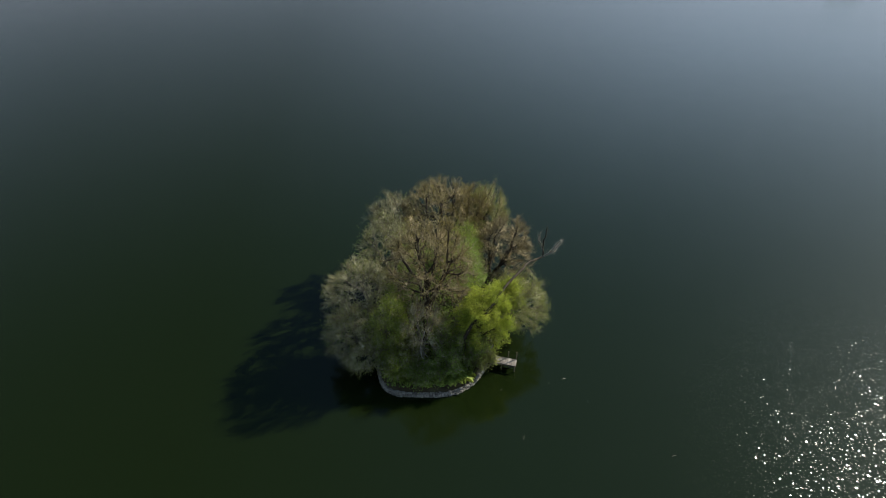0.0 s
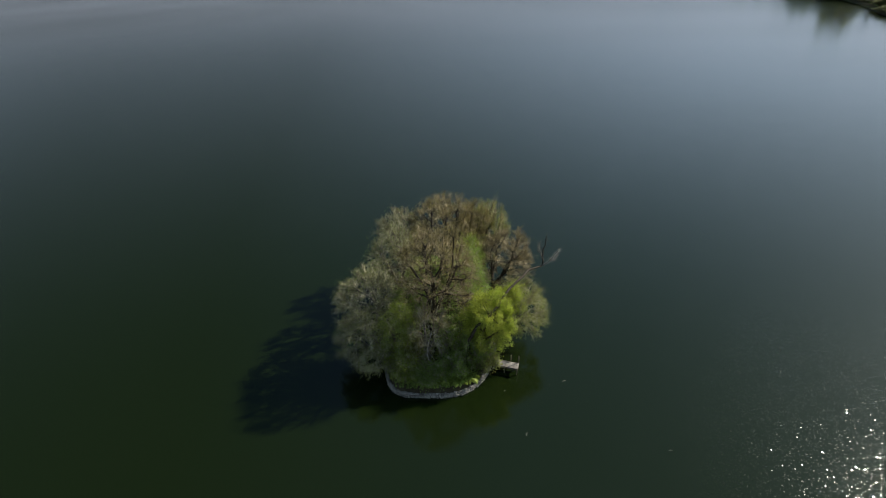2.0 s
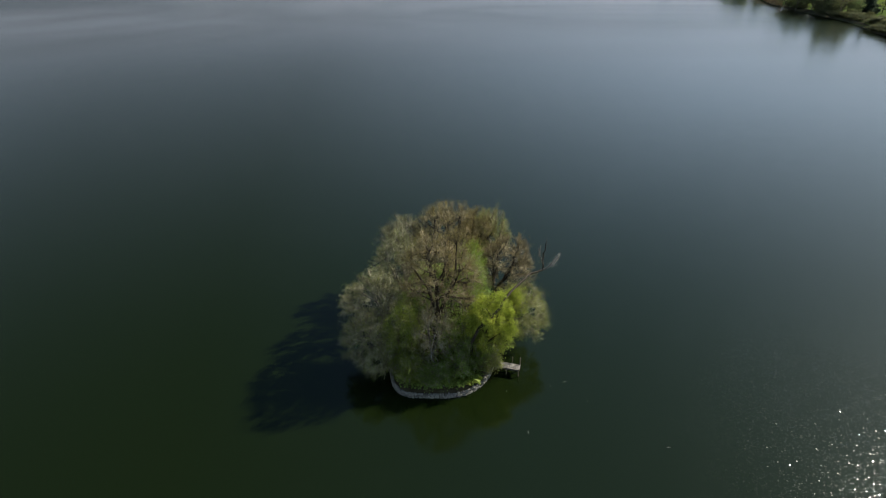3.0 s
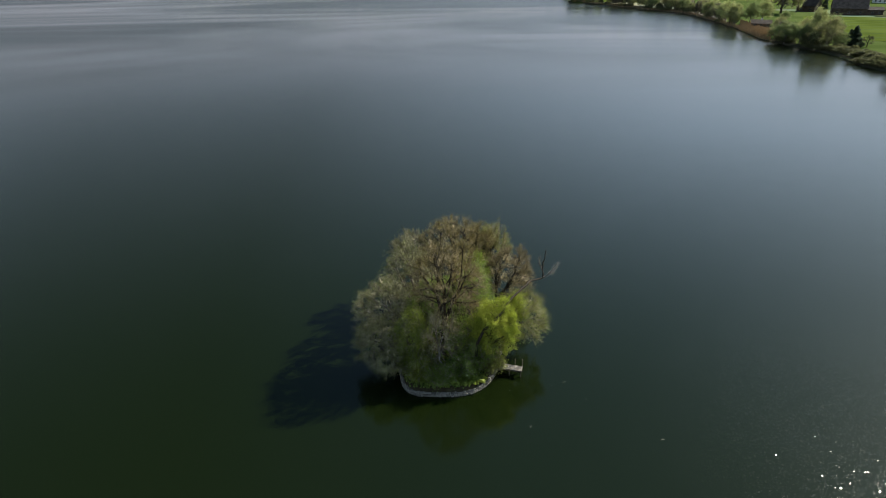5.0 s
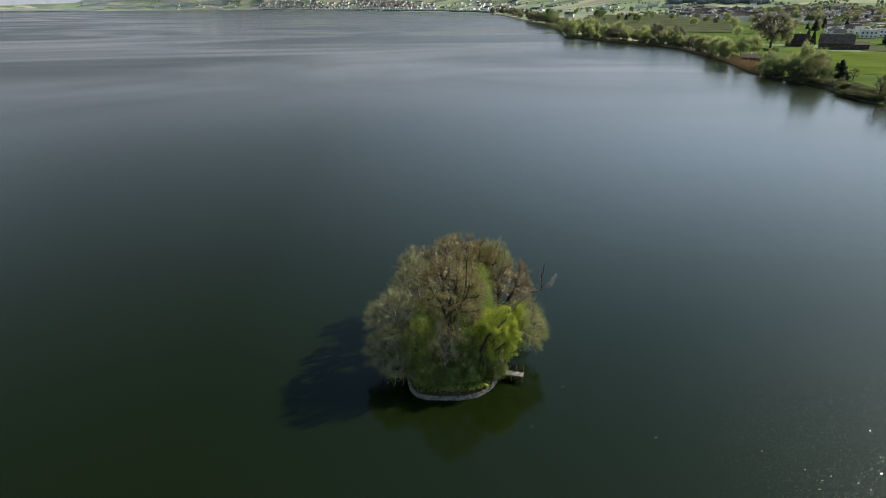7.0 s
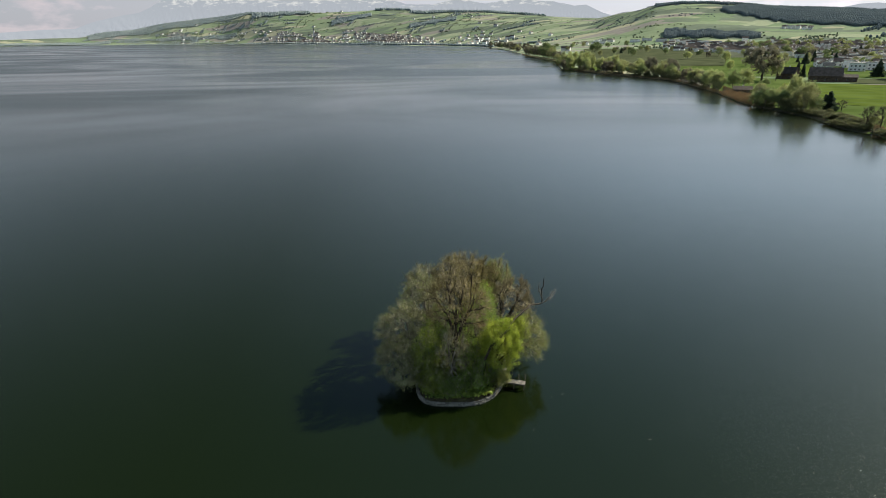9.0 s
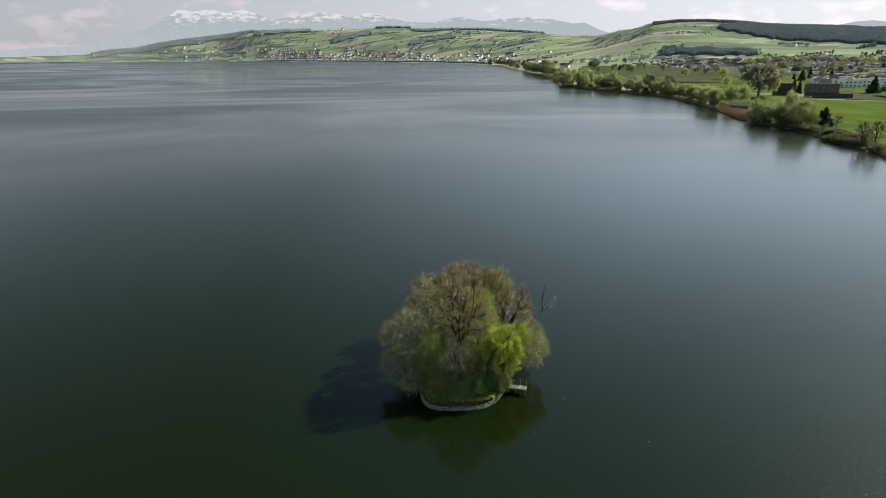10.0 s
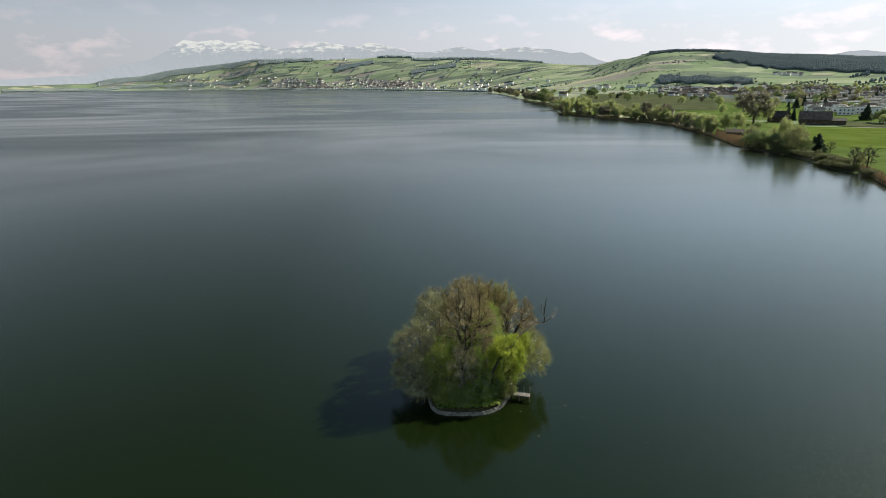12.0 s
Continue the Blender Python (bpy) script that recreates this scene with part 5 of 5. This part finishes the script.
PROTOS = [house("white plastered house with brown tiled gable roof", 8, 9.5, 4.8, 2.8, M_PLASTER, M_ROOF, 2, 2),
          house("long white house with brown tiled gable roof", 8.5, 12, 4.8, 3.0, M_PLASTER, M_ROOF, 2, 3),
          house("white flat-roofed apartment block with dark windows", 9, 12, 6.6, 0, M_PLASTER, M_ROOF_GREY, 2, 4),
          house("small house with grey gable roof", 7, 8, 4.0, 2.5, M_PLASTER, M_ROOF_GREY, 1, 2)]
FAR_PROTOS = [house("white house with brown tiled gable roof among gardens", 8, 9.5, 4.8, 2.7, M_PLASTER, M_ROOF, 0, 0, near=False),
              house("long white house with brown tiled roof among gardens", 8.5, 13, 4.8, 2.8, M_PLASTER, M_ROOF, 0, 0, near=False),
              house("white flat-roofed block among gardens", 9, 13, 6.8, 0, M_PLASTER, M_ROOF_GREY, 0, 0, near=False),
              house("small house with grey gable roof among gardens", 7, 8.5, 4.2, 2.5, M_PLASTER, M_ROOF_GREY, 0, 0, near=False)]
SHED = house("low pale works hall with flat grey roof", 14, 24, 6.0, 0, M_PLASTER, M_ROOF_GREY, 1, 4, "building", "works halls")
house_rng = random.Random(77)
used = set()


def settle(proto, az, d, turn):
    x, y, z = place(az, d)
    m = pose(x, y, z, 0, 0, turn)
    if proto.name not in used:
        used.add(proto.name)
        proto.matrix_basis = m
    else:
        copy_thing(proto, m)


def village(n, az0, az1, d0, d1, flats=0.25, near=None):
    done = []
    tries = 0
    while len(done) < n and tries < n * 30:
        tries += 1
        az, d = house_rng.uniform(az0, az1), house_rng.uniform(d0, d1)
        if near and d < near(az):
            continue
        x, y, _ = place(az, d)
        if any((x - a) ** 2 + (y - b) ** 2 < 12.5 ** 2 for a, b in done):
            continue
        done.append((x, y))
        kinds = PROTOS if d < 880 else FAR_PROTOS
        p = kinds[2] if house_rng.random() < flats else house_rng.choice([kinds[0], kinds[0], kinds[1], kinds[3]])
        settle(p, az, d, -28 + house_rng.choice([0, 90]) + house_rng.uniform(-14, 14))


village(70, 31.0, 37.8, 630, 880, 0.55)
village(150, 27.0, 38.0, 880, 1160, 0.3)
village(10, 12.5, 15.5, 1560, 1680, 0.2)
village(16, 28.5, 30.5, 1850, 1890, 0.1)


def far_village(label, seed, n, az0, az1, up0, up1, size=1.0):
    """Houses of a village far across the lake, up0 to up1 metres behind the bank, as one mesh with white walls and tiled roofs."""
    rng = random.Random(seed)
    verts, faces, slot = [], [], []
    for _ in range(n):
        az = min(max(rng.gauss((az0 + az1) / 2, (az1 - az0) / 4), az0), az1) + rng.uniform(-0.3, 0.3)
        x, y, z = place(az, float(np.interp(az, SHORE_AZ, SHORE_D)) + rng.uniform(up0, up1))
        w, l, h, r = (size * v for v in (rng.uniform(9, 12), rng.uniform(11, 20), rng.uniform(5, 8), rng.uniform(3, 4.5)))
        m = pose(x, y, z - 0.5, 0, 0, -28 + rng.choice([0, 90]) + rng.uniform(-12, 12))
        base = len(verts)
        loc = [(sx * w / 2, sy * l / 2, q) for q in (0, h) for sx, sy in ((-1, -1), (1, -1), (1, 1), (-1, 1))] + [(0, -l / 2, h + r), (0, l / 2, h + r)]
        o = 0.5
        loc += [(-w / 2 - o, -l / 2 - o, h - 0.3), (w / 2 + o, -l / 2 - o, h - 0.3), (w / 2 + o, l / 2 + o, h - 0.3), (-w / 2 - o, l / 2 + o, h - 0.3), (0, -l / 2 - o, h + r + 0.25), (0, l / 2 + o, h + r + 0.25)]
        verts += [tuple(m @ Vector(v)) for v in loc]
        for f, k in (((0, 1, 5, 4), 0), ((1, 2, 6, 5), 0), ((2, 3, 7, 6), 0), ((3, 0, 4, 7), 0), ((4, 5, 8), 0), ((6, 7, 9), 0), ((10, 14, 15, 13), 1), ((11, 12, 15, 14), 1)):
            faces.append(tuple(base + i for i in f))
            slot.append(k)
    me = arrays_mesh("far_village", verts, faces, M_PLASTER)
    me.materials.append(M_ROOF)
    me.polygons.foreach_set("material_index", slot)
    tagged(new("far_village", me), label, "village", kind="stuff")


far_village("pale houses with brown roofs at the edge of the village", 6, 190, 19.5, 29.0, 620, 1100, 0.75)
far_village("pale houses with brown roofs on the upper side of the village", 7, 230, 26.0, 40.0, 850, 1250, 0.75)
far_village("white houses with brown roofs on the far slope", 1, 210, -16.6, -9.6, 80, 400)
far_village("white houses with brown roofs along the far bank", 2, 300, -9.4, -1.4, 330, 640)
far_village("white houses on the bank beyond the point", 5, 18, 0.5, 6.0, 120, 600)
far_village("scattered farmhouses on the far slope", 3, 22, -29.0, -14.0, 60, 420)
far_village("scattered farmhouses on the green hills", 4, 26, -12.0, 14.0, 500, 1300)
for az, d, turn in ((17.0, 1590, 70), (18.0, 1600, 75), (19.2, 1580, 80), (20.3, 1570, 78), (21.5, 1560, 82), (22.6, 1540, 76), (23.6, 1530, 80), (14.0, 1580, 75)):
    settle(SHED, az, d, turn)

barn = house("large dark timber barn with brown tiled roof", 13, 20, 4.2, 5.2, M_BARNWOOD, M_ROOF_DARK, 1, 3, "barn", "farm buildings", framed=True)
barn.matrix_basis = pose(*place(31.87, 516), 0, 0, 62)
annex = house("low dark timber shed beside the barn", 8, 16, 3.2, 1.6, M_BARNWOOD, M_ROOF_DARK, 1, 4, "shed", "farm buildings", framed=True)
annex.matrix_basis = pose(*place(33.1, 515), 0, 0, 66)
barn2 = house("dark timber barn with steep brown roof", 10, 12, 4.0, 4.4, M_BARNWOOD, M_ROOF_DARK, 1, 2, "barn", "farm buildings", framed=True)
barn2.matrix_basis = pose(*place(29.27, 536), 0, 0, 40)
cabin = house("brown timber cabin with low reddish roof by the reeds", 6, 10, 2.4, 1.6, M_BARNWOOD, M_ROOF, 1, 3, "cabin", "huts by the lake", framed=True)
cabin.matrix_basis = pose(*place(26.1, 414), 0, 0, 66)
hut = house("dark timber boathouse on the bank", 7, 12, 2.8, 1.9, M_BARNWOOD, M_BARNWOOD, 1, 3, "boathouse", "huts by the lake", framed=True)
hut.matrix_basis = pose(*place(20.9, 545), 0, 0, 72)


def church():
    thing = tagged(new("church"), "white village church with slim pointed steeple", "church")
    part("nave", box_bm(-7, -14, -1, 7, 12, 11, 0.1), M_PLASTER, thing)
    v, f = gable(14, 26, 11, 7)
    roof = mesh_part("roof", arrays_mesh("roof", v, f, M_ROOF), thing)
    roof.location = (0, -1, 0)
    part("tower", box_bm(-3.5, 12, -1, 3.5, 19, 26, 0.1), M_PLASTER, thing)
    bm = bmesh.new()
    bmesh.ops.create_cone(bm, cap_ends=True, segments=8, radius1=4.6, radius2=0.1, depth=20)
    bmesh.ops.translate(bm, vec=(0, 15.5, 36), verts=bm.verts)
    part("steeple", bm, M_ROOF_GREY, thing)
    thing.matrix_basis = pose(*place(-12.05, 3600), 0, 0, 80)


church()

# ---------------------------------------------------------------- small things on the water
for k, (x, y, r) in enumerate([(10.8, -7.5, 20), (6.9, -13.4, 70), (17.7, -14.9, 10), (5.5, -8.7, 40), (12.4, -9.9, 110), (9.5, -8.0, 75)]):
    rng = np.random.default_rng(60 + k)
    p = np.array([[-0.25, 0, 0.02], [0.05, 0.03, 0.05], [0, 0, 0.04]])
    q = np.array([[0.05, 0.03, 0.05], [0.32, -0.02, 0.02], [0.12, 0.2, 0.03]])
    v, t = tubes(p, q, np.array([0.03, 0.035, 0.02]), np.array([0.035, 0.02, 0.012]), 6)
    ob = new("floating_branch", quick_mesh("floating_branch", v, t, M_DEADWOOD, True))
    ob.matrix_basis = pose(x, y, 0, 0, 0, r) @ Matrix.Scale(0.6 if k < 3 else 0.35, 4)
    tagged(ob, "short bleached branch floating on the water", "branch", "floating branches")

# ---------------------------------------------------------------- the islet's stone wall


def stone_mesh(seed):
    rng = random.Random(seed)
    bm = bmesh.new()
    bmesh.ops.create_cube(bm, size=1.0)
    bmesh.ops.bevel(bm, geom=bm.edges[:], offset=0.16, segments=1, affect="EDGES")
    for v in bm.verts:
        v.co += Vector((rng.uniform(-0.06, 0.06), rng.uniform(-0.06, 0.06), rng.uniform(-0.06, 0.06)))
    me = bpy.data.meshes.new("stone")
    bm.to_mesh(me)
    bm.free()
    me.materials.append(M_STONE)
    return me


def build_stone_wall():
    wall = tagged(new("stone_wall"), "low dry-stone retaining wall of pale grey blocks round the islet", "wall", kind="structure")
    meshes = [stone_mesh(k) for k in range(7)]
    rng = random.Random(9)
    for course, (z, inset) in enumerate(((-0.08, 0.0), (0.07, 0.03), (0.20, 0.08))):
        fine = [isle_edge(2 * math.pi * k / 2000, inset) for k in range(2001)]
        run, nxt, k = 0.0, rng.uniform(0.2, 0.5), 0
        last = fine[0]
        for k in range(1, 2001):
            seg = math.dist(fine[k], fine[k - 1])
            run += seg
            if run >= nxt:
                cx, cy = (last[0] + fine[k][0]) / 2, (last[1] + fine[k][1]) / 2
                if cy < -3.0 or course < 1:
                    length = math.dist(last, fine[k])
                    ob = new("stone", rng.choice(meshes))
                    ob.parent = wall
                    ang = math.degrees(math.atan2(fine[k][1] - last[1], fine[k][0] - last[0]))
                    ob.matrix_basis = (pose(cx, cy, z + 0.10 + rng.uniform(-0.03, 0.03), rng.uniform(-5, 5), rng.uniform(-5, 5), ang + rng.uniform(-6, 6))
                                       @ Matrix.Diagonal((length * rng.uniform(0.75, 0.95), rng.uniform(0.14, 0.30), rng.uniform(0.09, 0.19), 1)))
                last = fine[k]
                run, nxt = 0.0, rng.uniform(0.14, 0.36)


build_stone_wall()
